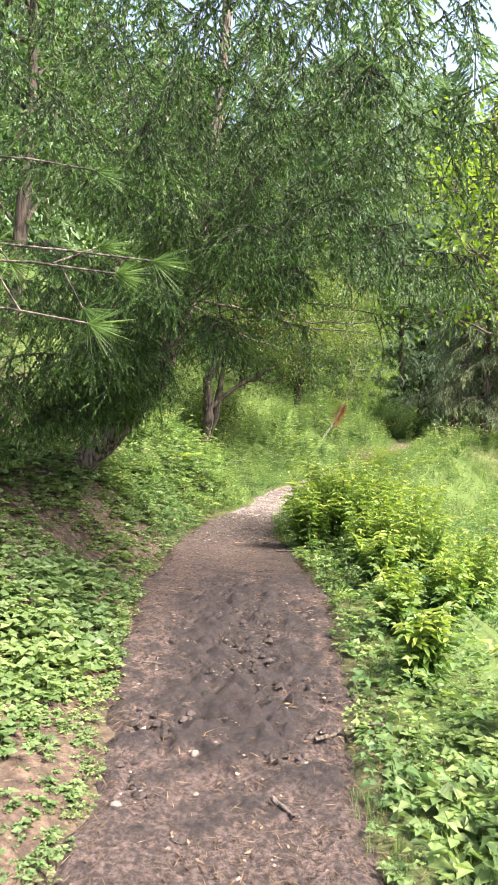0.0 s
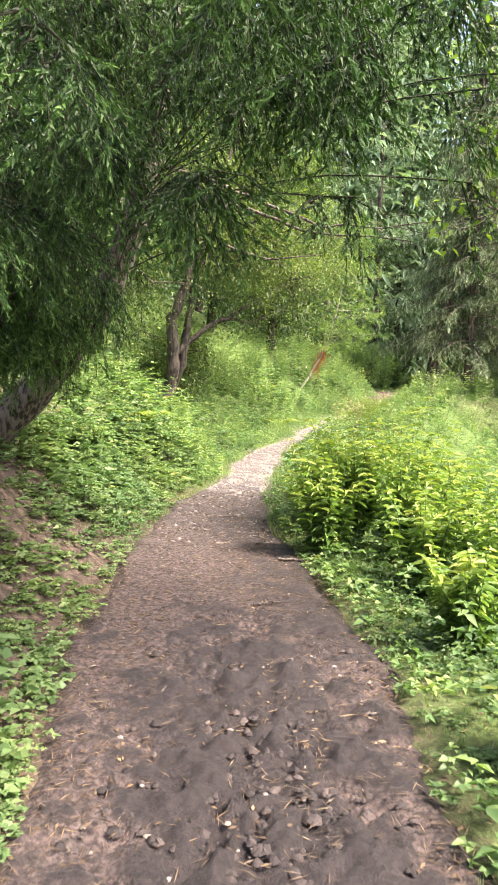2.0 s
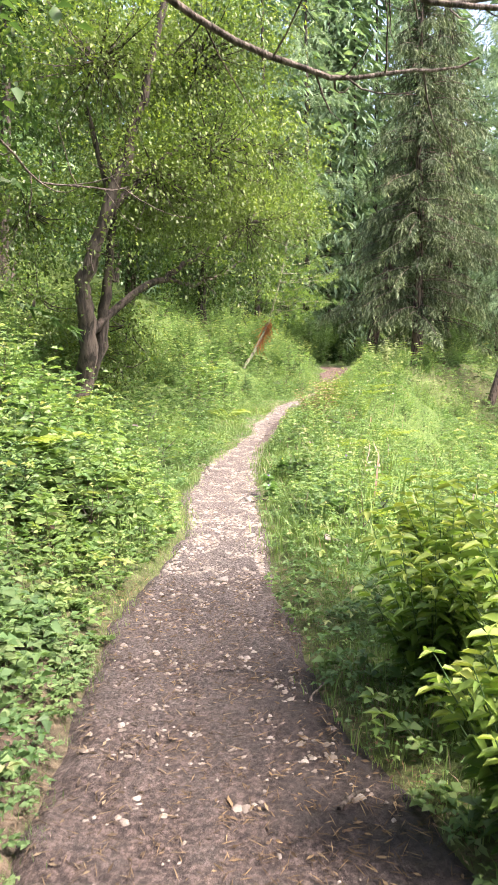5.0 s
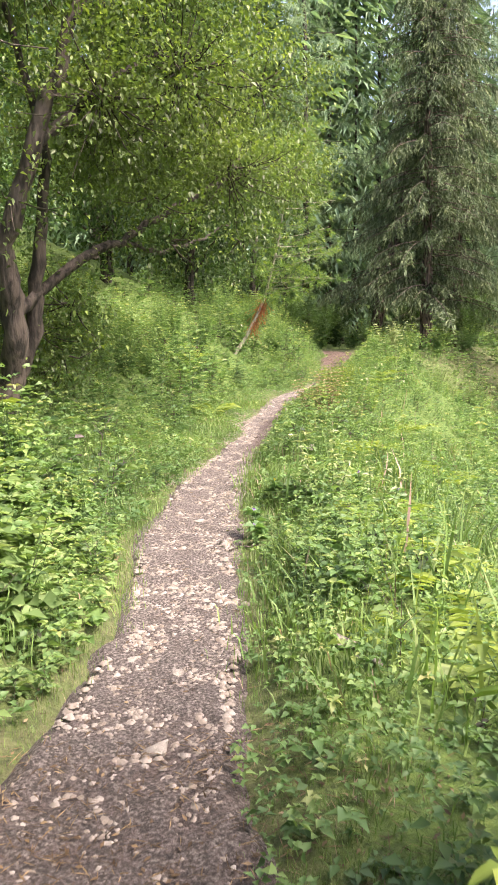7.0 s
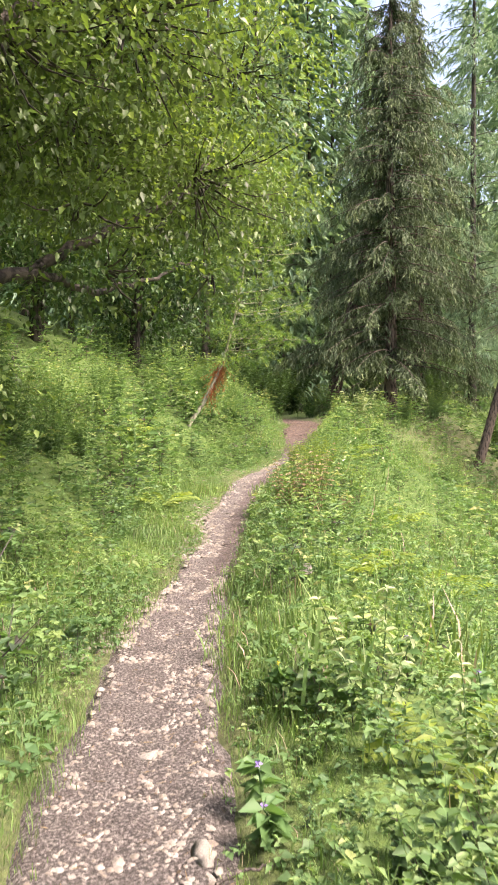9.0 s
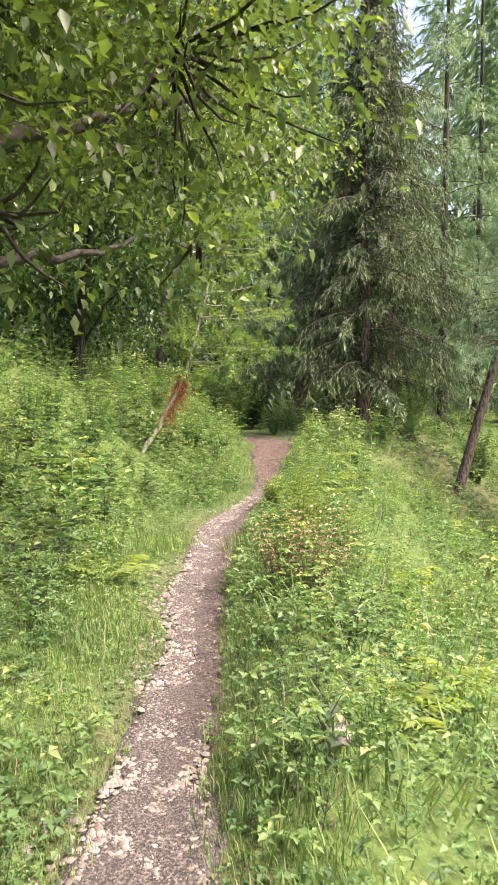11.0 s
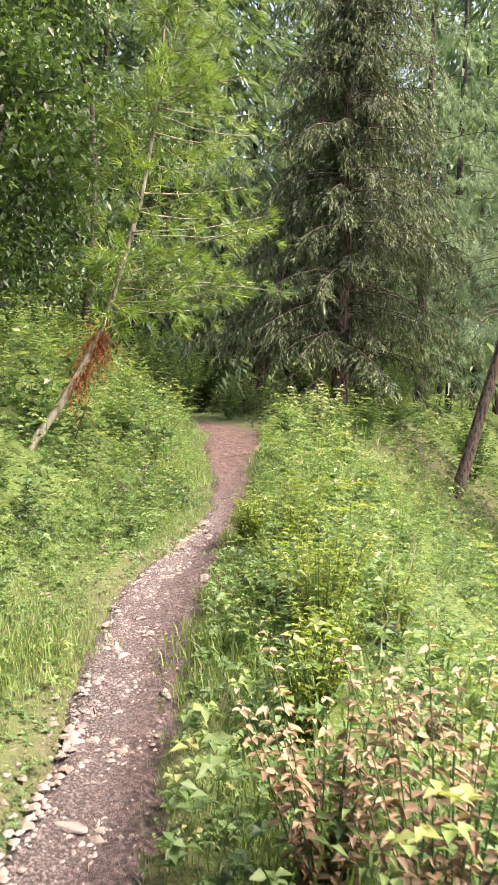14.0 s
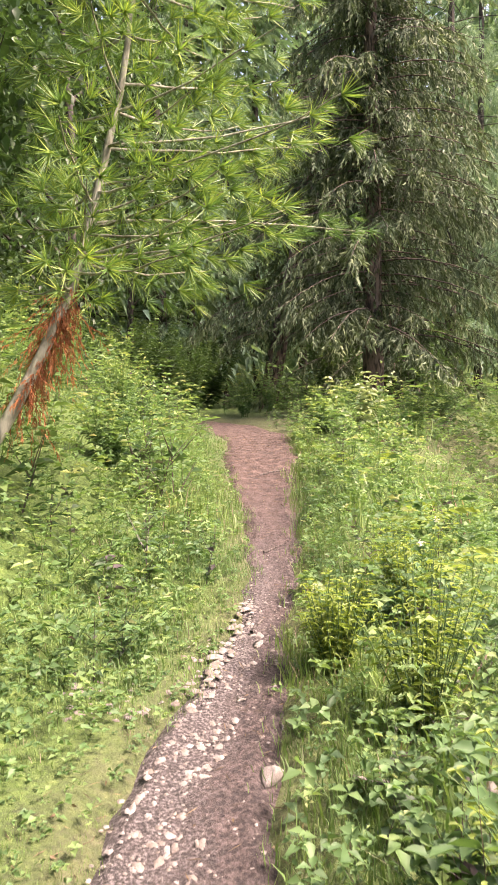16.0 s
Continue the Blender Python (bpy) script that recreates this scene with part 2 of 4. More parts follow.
def leaves(soup, pos, way, length, width, tint, fold=0.25, droop=0.25, rounded=False):
    """Pointed leaves, folded along the midrib: two triangles each side of a bent rib."""
    pos, way = np.asarray(pos, float), unit(np.asarray(way, float))
    n = len(pos)
    length, width = np.broadcast_to(length, n)[:, None], np.broadcast_to(width, n)[:, None]
    side = unit(np.cross(way, [0, 0, 1.0] + rng.normal(0, 0.35, (n, 3))))
    nor = np.cross(side, way)
    mid = pos + way * length * 0.45
    tip = pos + way * length - np.array([0, 0, 1.0]) * length * droop
    if rounded:
        lo, hi = pos + way * length * 0.25, pos + way * length * 0.68 - np.array([0, 0, 1.0]) * length * droop * 0.4
        lift = nor * width * fold
        V = np.stack([pos, lo - side * width * 0.48 + lift, hi - side * width * 0.36 + lift, tip, hi + side * width * 0.36 + lift, lo + side * width * 0.48 + lift], 1)
        T = np.array([[0, 1, 2], [0, 2, 3], [0, 3, 4], [0, 4, 5]])[None] + 6 * np.arange(n)[:, None, None]
        soup.add(V, T, np.repeat(np.broadcast_to(tint, n), 6))
        return
    V = np.stack([pos, mid - side * width / 2 + nor * width * fold, tip, mid + side * width / 2 + nor * width * fold], 1)
    T = np.array([[0, 1, 2], [0, 2, 3]])[None] + 4 * np.arange(n)[:, None, None]
    soup.add(V, T, np.repeat(np.broadcast_to(tint, n), 4))


def needles(soup, pos, way, length, width, tint):
    """Single thin blades, one triangle each."""
    pos, way = np.asarray(pos, float), unit(np.asarray(way, float))
    n = len(pos)
    side = unit(np.cross(way, rng.normal(0, 1, (n, 3))))
    length, width = np.broadcast_to(length, n)[:, None], np.broadcast_to(width, n)[:, None]
    V = np.stack([pos - side * width / 2, pos + side * width / 2, pos + way * length], 1)
    soup.add(V, np.arange(3 * n).reshape(n, 3), np.repeat(np.broadcast_to(tint, n), 3))


def scatter(soup, tmpl, pos, scale, tint, lean=0.15):
    """Copies of a small plant's triangles at many places, merged."""
    V, T, c = tmpl
    n, m = len(pos), len(V)
    yaw = rng.uniform(0, 2 * np.pi, n)
    cs, sn = np.cos(yaw), np.sin(yaw)
    x = V[None, :, 0] * cs[:, None] - V[None, :, 1] * sn[:, None]
    y = V[None, :, 0] * sn[:, None] + V[None, :, 1] * cs[:, None]
    z = np.broadcast_to(V[None, :, 2], x.shape)
    lx, ly = rng.normal(0, lean, (2, n, 1))
    P = np.stack([x + lx * z, y + ly * z, z], -1) * np.broadcast_to(scale, n)[:, None, None] + np.asarray(pos)[:, None]
    soup.add(P, T[None] + m * np.arange(n)[:, None, None], np.clip(c[None] + np.broadcast_to(tint, n)[:, None], 0, 1).ravel())


# ---- lie of the land ----
PATH_Y = [-80, 0, 3, 4.3, 6.4, 8.3, 9.8, 11.2, 12.5, 14.3, 16, 17.7, 19.5, 21, 22.5, 24, 25, 26.5, 28.1, 30.3, 33, 35.5, 38, 300]
PATH_L = [-0.1, -0.1, -0.18, -0.4, -0.64, -0.64, -0.56, -0.36, 0.02, 0.05, 0.36, 0.86, 1.44, 1.7, 2.15, 2.58, 3.25, 4.05, 4.5, 5.0, 5.9, 5.2, 3.5, 3.5]
PATH_R = [0.9, 0.9, 0.92, 1.0, 1.03, 0.8, 0.55, 0.55, 0.72, 0.86, 1.12, 1.45, 1.9, 2.25, 2.75, 3.3, 3.7, 4.42, 5.1, 6.0, 7.0, 7.2, 6.5, 6.5]
RISE_Y = [-80, -10, 0, 4.3, 8.5, 12.5, 15, 17, 19, 22, 23.5, 25.5, 28.3, 30.5, 33, 60, 85, 160, 300]
RISE_Z = [-2, -0.1, 0.08, 0.22, 0.36, 0.49, 0.49, 0.56, 0.62, 0.71, 0.83, 0.95, 1.26, 1.52, 1.6, 2.2, 8, 45, 60]


def bumps(x, y):
    return 0.03 * np.sin(2.3 * x + 1.1 * y) + 0.03 * np.sin(1.7 * y - 3.1 * x + 2) + 0.02 * np.sin(5.1 * x + 4.3 * y)


def left_of(y):
    return np.interp(y, PATH_Y, PATH_L)


def right_of(y):
    return np.interp(y, PATH_Y, PATH_R)


def verge(y):
    """Width of the trodden grassy strip beside the trail on its uphill side."""
    return np.interp(y, [8, 10, 14, 17, 19, 23, 25, 27, 30], [0.1, 0.15, 0.2, 0.5, 1.0, 0.9, 0.7, 0.5, 0.2])


def land(x, y):
    """Height of the ground."""
    x, y = np.asarray(x, float), np.asarray(y, float)
    z = np.interp(y, RISE_Y, RISE_Z)
    dl = np.maximum(left_of(y) - x, 0)
    up = np.maximum(dl - verge(y), 0)
    steep = np.interp(y, [5, 9, 18, 30, 40], [0.5, 0.72, 0.68, 0.45, 0.3])
    z = z + 0.06 * dl.clip(0, 1) + steep * up * np.minimum(1, 0.6 + 0.4 * up) * np.where(up > 25, 25 / np.maximum(up, 1e-6), 1)
    dr = np.maximum(x - right_of(y), 0)
    dn = np.maximum(dr - 0.7 - np.maximum(0, y - 32) * 1.0, 0)
    fall = -0.6 * np.minimum(dn, 18) * np.minimum(1, 0.5 + 0.3 * dn)
    z = z + fall + 0.8 * np.clip(dn - 30, 0, 90)
    off = np.clip((dl + dr) / 0.5, 0, 1)
    return z + bumps(x, y) * off


def on_land(x, y, dz=0.0):
    return np.stack([x, y, land(x, y) + dz], -1)


def axis(pieces):
    return np.concatenate([np.arange(a, b, s) for a, b, s in pieces])


gx = axis([(-150, -30, 6), (-30, -8, 1.0), (-8, -3, 0.3), (-3, 8, 0.25), (8, 16, 0.5), (16, 60, 1.2), (60, 201, 6)])
gy = axis([(-70, -8, 4), (-8, 0, 0.6), (0, 36, 0.35), (36, 60, 0.8), (60, 261, 5)])
X, Y = np.meshgrid(gx, gy)
Z = land(X, Y)
inside = np.minimum(X - left_of(Y), right_of(Y) - X)
Z -= np.clip(inside + 0.02, 0, 0.16) * 0.9
nx, ny = len(gx), len(gy)
i0 = (np.arange(ny - 1)[:, None] * nx + np.arange(nx - 1)[None]).ravel()
quads = np.stack([i0, i0 + 1, i0 + nx + 1, i0 + nx], -1)
dl, dr = left_of(Y) - X, X - right_of(Y)
litter = np.clip((12.5 - Y) / 3, 0, 1) * np.clip((dl + 0.5) * 2, 0, 1) * np.clip((6 - dl) / 3, 0, 1)
litter = np.maximum(litter, np.clip(1 - np.maximum(dl, dr) / 0.35, 0, 1) * 0.5)
litter = np.maximum(litter, np.clip((Y - 31) / 3, 0, 1) * np.clip((40 - Y) / 3, 0, 1) * 0.5)
stony = np.clip((Y - 15) / 2, 0, 1) * np.clip((26 - Y) / 1.5, 0, 1) * np.clip((verge(Y) + 0.1 - dl) * 4, 0, 1) * (dl > -0.3) * 0.12
ground = tagged(new("ground", mesh_np("ground", np.stack([X, Y, Z], -1).reshape(-1, 3), quads, GROUND, smooth=True, extra={"litter": litter.ravel(), "stony": stony.ravel()})),
                "sloping forest floor of earth and leaf litter", "ground", kind="structure")

# trail: a worn strip with uneven edges, churned to mud under the spruce
ty = np.concatenate([np.arange(-3, 2.4, 0.06), np.arange(2.4, 8, 0.022), np.arange(8, 13, 0.05), np.arange(13, 38, 0.08)])
tu = np.linspace(0, 1, 60)
U, TY = np.meshgrid(tu, ty)
LE, RE = left_of(TY) - 0.07, right_of(TY) + 0.07
wob = 0.12 * np.sin(3.1 * TY) + 0.06 * np.sin(7.7 * TY + 1) + 0.04 * np.sin(17 * TY)
TX = LE + (RE - LE) * U
edge = np.clip(np.minimum(TX - LE + 0.3 * wob, RE - TX + 0.3 * wob) / 0.16, 0, 1)
U = (TX - left_of(TY)) / (right_of(TY) - left_of(TY))
mudc = np.exp(-(((TX - 0.35) / 0.58) ** 2)) * np.clip((TY - 2.6) / 1.2, 0, 1) * np.clip((7.6 - TY) / 1.4, 0, 1)
NZ = np.array([noise.fractal(Vector((x * 5, y * 5, 0.3)), 0.8, 2.2, 4) for x, y in zip(TX.ravel(), TY.ravel())]).reshape(TX.shape)
NB = np.array([noise.noise(Vector((x * 9, y * 9, 4.3))) for x, y in zip(TX.ravel(), TY.ravel())]).reshape(TX.shape)
NC = np.array([noise.fractal(Vector((x * 13, y * 11, 8.3)), 0.7, 2.1, 3) for x, y in zip(TX.ravel(), TY.ravel())]).reshape(TX.shape)
mud = np.clip(mudc * 2.3 + NZ * 1.5 + NC * 0.9 - 0.55, 0, 1) * (mudc > 0.03)
# shade under the overhanging bushes, painted on the right half in mud colour
mud = np.maximum(mud, np.clip((U - 0.5) * 2.5 + NZ * 0.5, 0, 1) * np.clip((TY - 6.3) * 2, 0, 1) * np.clip((10.8 - TY), 0, 1) * 0.9)
stony_t = np.clip((TY - 8.6) / 4.0 + NZ * 0.4, 0, 1) * np.clip((27.5 - TY) / 2, 0, 1) * np.clip(0.9 + 0.3 * NB - np.clip((TY - 17) / 2, 0, 1) * np.clip((U - 0.35) * 2.2, 0, 1), 0.1, 1)
rust = np.clip((TY - 26.5) / 3, 0, 1)
TZ = np.interp(TY, RISE_Y, RISE_Z) - 0.09 * (1 - edge) + 0.012 * NZ + 0.015 * NB * (0.4 + mudc) - 0.03 * np.sin(np.clip(U, 0, 1) * np.pi)
TZ += mudc * (0.035 * NZ + 0.05 * NC - 0.06 * np.clip(NB * 3 - 0.7, 0, 1)) + 0.006 * NC
mx_ = len(tu)
i0 = (np.arange(len(ty) - 1)[:, None] * mx_ + np.arange(mx_ - 1)[None]).ravel()
path = tagged(new("path", mesh_np("path", np.stack([TX, TY, TZ], -1).reshape(-1, 3), np.stack([i0, i0 + 1, i0 + mx_ + 1, i0 + mx_], -1), TRAIL, smooth=True,
              extra={"mud": mud.ravel(), "stony": stony_t.ravel(), "rust": rust.ravel()})), "narrow earthen footpath, muddy then gravelly", "path", kind="structure")


def trail_z(x, y):
    return np.interp(y, RISE_Y, RISE_Z) - 0.03 * np.sin(np.pi * np.clip((x - left_of(y)) / (right_of(y) - left_of(y)), 0, 1))


# ---- stones ----
def stone_shape(seed, flat=0.6):
    """A worn angular stone of unit size."""
    r = np.random.default_rng(seed)
    bm = bmesh.new()
    bmesh.ops.create_icosphere(bm, subdivisions=2, radius=0.58)
    cut = unit(r.normal(0, 1, (9, 3)))
    depth = r.uniform(0.12, 0.32, 9)
    st = np.array([1.0, r.uniform(0.6, 0.9), r.uniform(0.32, flat * 0.75)])
    for v in bm.verts:
        p = np.array(v.co)
        for c, dpt in zip(cut, depth):
            k = p @ c
            if k > dpt:
                p = p - c * (k - dpt)
        v.co = Vector(p * st + r.normal(0, 0.004, 3))
    V = np.array([v.co for v in bm.verts])
    bm.verts.index_update()
    T = np.array([[v.index for v in f.verts] for f in bm.faces])
    bm.free()
    return V, T


def low_stone(seed):
    r = np.random.default_rng(seed)
    V = np.array([[1, 0, 0], [0.3, 0.8, 0], [-0.7, 0.6, 0], [-0.9, -0.4, 0], [0.2, -0.8, 0], [0.45, 0.1, 0.6], [-0.4, 0.1, 0.55], [0, -0.35, 0.5]], float) * 0.5
    V += r.normal(0, 0.06, V.shape)
    T = np.array([[0, 1, 5], [1, 2, 6], [1, 6, 5], [2, 3, 6], [3, 4, 7], [3, 7, 6], [4, 0, 7], [0, 5, 7], [5, 6, 7]])
    return V, T


def in_trail(n, y0, y1, spread=1.0):
    y = rng.uniform(y0, y1, n)
    u = rng.uniform(0.1, 0.92, n) * spread
    return left_of(y) + (right_of(y) - left_of(y)) * u, y


def clumpy(x, y, f=1.3, cut=-0.1):
    k = np.array([noise.noise(Vector((a * f, b * f, 7.7))) for a, b in zip(x, y)])
    return k > cut


grav = Soup()
for k in range(6):
    V, T = low_stone(k)
    for n, y0, y1, s0, s1, sp in ((420, 9, 27, 0.014, 0.03, 1.0), (110, 9.0, 12.4, 0.018, 0.06, 1.0), (640, 11.4, 18, 0.018, 0.066, 1.0), (220, 17, 26, 0.02, 0.075, 0.65), (60, 1.5, 9, 0.012, 0.035, 1.0)):
        x, y = in_trail(n, y0, y1, sp)
        s = s0 + (s1 - s0) * rng.random(n) ** 2.2
        p = np.stack([x, y, trail_z(x, y) - s * 0.16], -1)
        scatter(grav, (V * [1, 1, 0.8], T, np.zeros(len(V))), p, s, rng.uniform(0.0, 1, n), 0.1)
    n = 520
    y = rng.uniform(16.0, 25.5, n)
    x = left_of(y) + 0.12 - rng.uniform(0, 1, n) ** 1.1 * (0.1 + verge(y) * 0.95)
    ok = clumpy(x, y, 0.9, -0.12)
    x, y = x[ok], y[ok]
    n = len(x)
    s = 0.014 + 0.065 * rng.random(n) ** 2.6
    scatter(grav, (V * [1, 1, 0.8], T, np.zeros(len(V))), on_land(x, y, -0.004 - 0.12 * s), s, rng.uniform(0.0, 0.9, n), 0.1)
tagged(new("gravel", grav.mesh("gravel", STONE)), "loose pale gravel strewn over the footpath", "gravel", kind="stuff")

clods = Soup()
for k in range(4):
    V, T = low_stone(40 + k)
    n = 620
    x, y = rng.normal(0.35, 0.36, n), rng.uniform(2.7, 7.3, n)
    ok = clumpy(x, y, 1.7, -0.12) & (x > left_of(y) + 0.1) & (x < right_of(y) - 0.1)
    x, y = x[ok], y[ok]
    q = 0.012 + 0.055 * rng.random(len(x)) ** 2.4
    scatter(clods, (V * [1, 1, 0.9], T, np.zeros(len(V))), np.stack([x, y, trail_z(x, y) - q * 0.1], -1), q, rng.uniform(0, 1, len(x)), 0.2)
tagged(new("mud_clods", clods.mesh("mud_clods", MUDCLOD, True)), "dark trodden clods of mud on the footpath", "mud", kind="stuff")

STONES = [stone_shape(100 + k) for k in range(5)]
STONE_MESH = [mesh_np("stone", V, T, STONE, np.full(len(V), 0.55 + 0.11 * k)) for k, (V, T) in enumerate(STONES)]


def stone(x, y, size, k=0, turn=0.0, sink=0.12, label="pale worn stone lying on the footpath"):
    ob = new("stone", STONE_MESH[k % 5])
    ob.matrix_world = pose(x, y, float(max(land(x, y) - 0.02, 0 * x + float(trail_z(x, y)) if left_of(y) < x < right_of(y) else -99)) - size * 0.05, 0, 0, turn) @ Matrix.Scale(size * 1.1, 4)
    return tagged(ob, label, "stone", "stones on the footpath")


for x, y, s, k in ((2.66, 23.4, 0.2, 0), (2.79, 22.9, 0.09, 1), (2.2, 22.2, 0.17, 2), (2.6, 22.3, 0.11, 3), (2.07, 21.95, 0.15, 4), (0.75, 16.95, 0.17, 0), (0.19, 16.0, 0.16, 1), (0.95, 15.4, 0.1, 2),
                   (0.75, 14.1, 0.16, 3), (0.6, 14.9, 0.13, 4), (0.17, 15.05, 0.1, 0), (0.72, 12.8, 0.08, 1), (0.58, 12.5, 0.12, 2), (0.32, 12.05, 0.12, 3), (0.13, 12.2, 0.11, 4),
                   (-0.63, 13.1, 0.2, 2), (3.3, 24.15, 0.15, 1), (3.5, 24.5, 0.08, 2), (3.72, 25.4, 0.1, 3), (0.2, 3.4, 0.07, 1), (-0.05, 2.9, 0.06, 2), (1.15, 12.05, 0.16, 0), (0.25, 11.45, 0.14, 4),
                   (2.0, 21.3, 0.16, 3), (1.85, 21.1, 0.11, 0), (2.45, 22.85, 0.13, 4), (1.7, 20.9, 0.14, 1), (3.4, 24.8, 0.12, 0), (0.85, 10.3, 0.06, 4), (0.1, 9.4, 0.07, 0)):
    stone(x, y, s, k, rng.uniform(0, 360))
boulder = tagged(new("boulder", STONE_MESH[3]), "grey boulder half hidden in the herbs", "boulder")
boulder.matrix_world = pose(2.15, 17.75, float(land(2.15, 17.75)) + 0.08, 0, 0, 30) @ Matrix.Scale(0.36, 4)

# ---- plants ----


def herb_template(seed, nodes, leaf, wide, branches=0, bare=0.15, curl=0.3, rounded=False):
    """A leafy herb one unit tall with pairs of leaves up its stem."""
    r = np.random.default_rng(seed)
    s = Soup()
    stems = [(np.zeros(3), np.array([r.normal(0, 0.05), r.normal(0, 0.05), 1.0]))]
    for b in range(branches):
        a = r.uniform(0, 6.28)
        z = r.uniform(0.05, 0.5)
        stems.append((np.array([0, 0, z]), np.array([math.cos(a) * 0.35, math.sin(a) * 0.35, min(1.0, z + r.uniform(0.3, 0.5))])))
    for a, b in stems:
        side = np.array([0.008, 0, 0])
        s.add(np.stack([a - side, a + side, b]), [[0, 1, 2]], 0.1)
        k = nodes if a[2] == 0 else max(2, nodes // 2)
        h = np.linspace(bare, 1, k)
        ang = np.arange(k) * 1.57 + r.uniform(0, 6)
        for sg in (0, np.pi):
            p = a + (b - a) * h[:, None]
            th = ang + sg + r.normal(0, 0.3, k)
            w = np.stack([np.cos(th), np.sin(th), r.uniform(0.0, 0.6, k)], -1)
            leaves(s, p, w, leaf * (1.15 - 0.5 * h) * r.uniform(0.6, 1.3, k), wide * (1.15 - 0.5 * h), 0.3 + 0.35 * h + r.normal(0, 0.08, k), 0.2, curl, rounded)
    return s.arrays()


def fern_template(seed, fronds=6, pairs=11):
    r = np.random.default_rng(seed)
    s = Soup()
    for f in range(fronds):
        a = 6.28 * f / fronds + r.normal(0, 0.3)
        t = np.linspace(0.12, 1, pairs)
        out = np.stack([np.cos(a) * t, np.sin(a) * t, 0.9 * t - 0.6 * t * t], -1)
        d = np.array([math.cos(a), math.sin(a), 0.2])
        sd = np.array([-math.sin(a), math.cos(a), 0])
        for sg in (1, -1):
            leaves(s, out, d * 0.5 + sd * sg, 0.34 * np.sin(t * 2.6 + 0.3).clip(0.15), 0.09, 0.3 + 0.6 * r.random(pairs), 0.1, 0.15)
    return s.arrays()


def creeper_template(seed):
    """A low shoot of lobed leaves near the ground."""
    r = np.random.default_rng(seed)
    s = Soup()
    for k in range(7):
        p = np.array([r.normal(0, 0.5), r.normal(0, 0.5), r.uniform(0.15, 0.6)])
        a = r.uniform(0, 6.28)
        for da, ln in ((0, 0.6), (1.1, 0.42), (-1.1, 0.42)):
            leaves(s, p[None], [[math.cos(a + da), math.sin(a + da), 0.15]], ln, 0.34, 0.35 + 0.5 * r.random(), 0.12, 0.2)
    return s.arrays()


def grass_template(seed, blades=10, spread=0.12, w=0.014):
    r = np.random.default_rng(seed)
    n = blades
    a = r.uniform(0, 6.28, n)
    base = np.stack([r.normal(0, spread, n), r.normal(0, spread, n), np.zeros(n)], -1)
    d = np.stack([np.cos(a), np.sin(a), np.zeros(n)], -1)
    sd = np.stack([-np.sin(a), np.cos(a), np.zeros(n)], -1)
    h = r.uniform(0.5, 1.0, n)[:, None]
    b = r.uniform(0.1, 0.5, n)[:, None]
    up = np.array([0, 0, 1.0])
    mid = base + up * h * 0.6 + d * b * 0.3 * h
    V = np.stack([base - sd * w, base + sd * w, mid + sd * w * 0.8, mid - sd * w * 0.8, base + up * h * (1 - 0.3 * b) + d * b * h], 1)
    T = np.array([[0, 1, 2], [0, 2, 3], [3, 2, 4]])[None] + 5 * np.arange(n)[:, None, None]
    return V.reshape(-1, 3), T.reshape(-1, 3), np.repeat(r.uniform(0.2, 0.7, n), 5)


HERBS = [herb_template(1, 7, 0.14, 0.06, 3), herb_template(2, 7, 0.12, 0.05, 4), herb_template(3, 5, 0.16, 0.085, 2, 0.15, 0.3, True), herb_template(4, 9, 0.13, 0.034, 4, 0.1, 0.1), herb_template(5, 5, 0.14, 0.08, 3, 0.2, 0.3, True)]
FERNS = [fern_template(11), fern_template(12, 5)]
CREEPS = [creeper_template(k) for k in (21, 22, 23)]
BROAD = [herb_template(8, 4, 0.19, 0.13, 4, 0.25, 0.3, True), herb_template(9, 5, 0.17, 0.12, 4, 0.2, 0.3, True)]
TUFTS = [grass_template(k) for k in (31, 32, 33)]
TURF = [grass_template(k, 14, 0.9, 0.024) for k in (34, 35)]


def beside(n, side, y0, y1, d0, d1, power=1.0):
    """Random places beside the trail: side -1 uphill, 1 downhill."""
    y = rng.uniform(y0, y1, n)
    d = d0 + (d1 - d0) * rng.random(n) ** power
    x = np.where(side < 0, left_of(y) - d, right_of(y) + d)
    return x, y, d


def sow(soup, templates, n, side, y0, y1, d0, d1, h0, h1, power=1.3, cut=-2.0, lean=0.15, dz=-0.01, lo=-0.3, hi=0.3):
    n = int(n * 0.62) if templates is HERBS else n
    for tm in templates:
        x, y, d = beside(n // len(templates), side, y0, y1, d0, d1, power)
        if cut > -1:
            ok = clumpy(x, y, 1.3, cut)
            x, y, d = x[ok], y[ok], d[ok]
        lump = np.array([noise.noise(Vector((a * 0.9, b * 0.9, 5.5))) for a, b in zip(x, y)])
        grow = np.clip(0.45 + (d - d0) * 1.3, 0, 1) * np.clip(1 + 0.9 * lump, 0.45, 1.6)
        scatter(soup, tm, on_land(x, y, dz), (h0 + (h1 - h0) * rng.random(len(x))) * grow, rng.uniform(lo, hi, len(x)), lean)


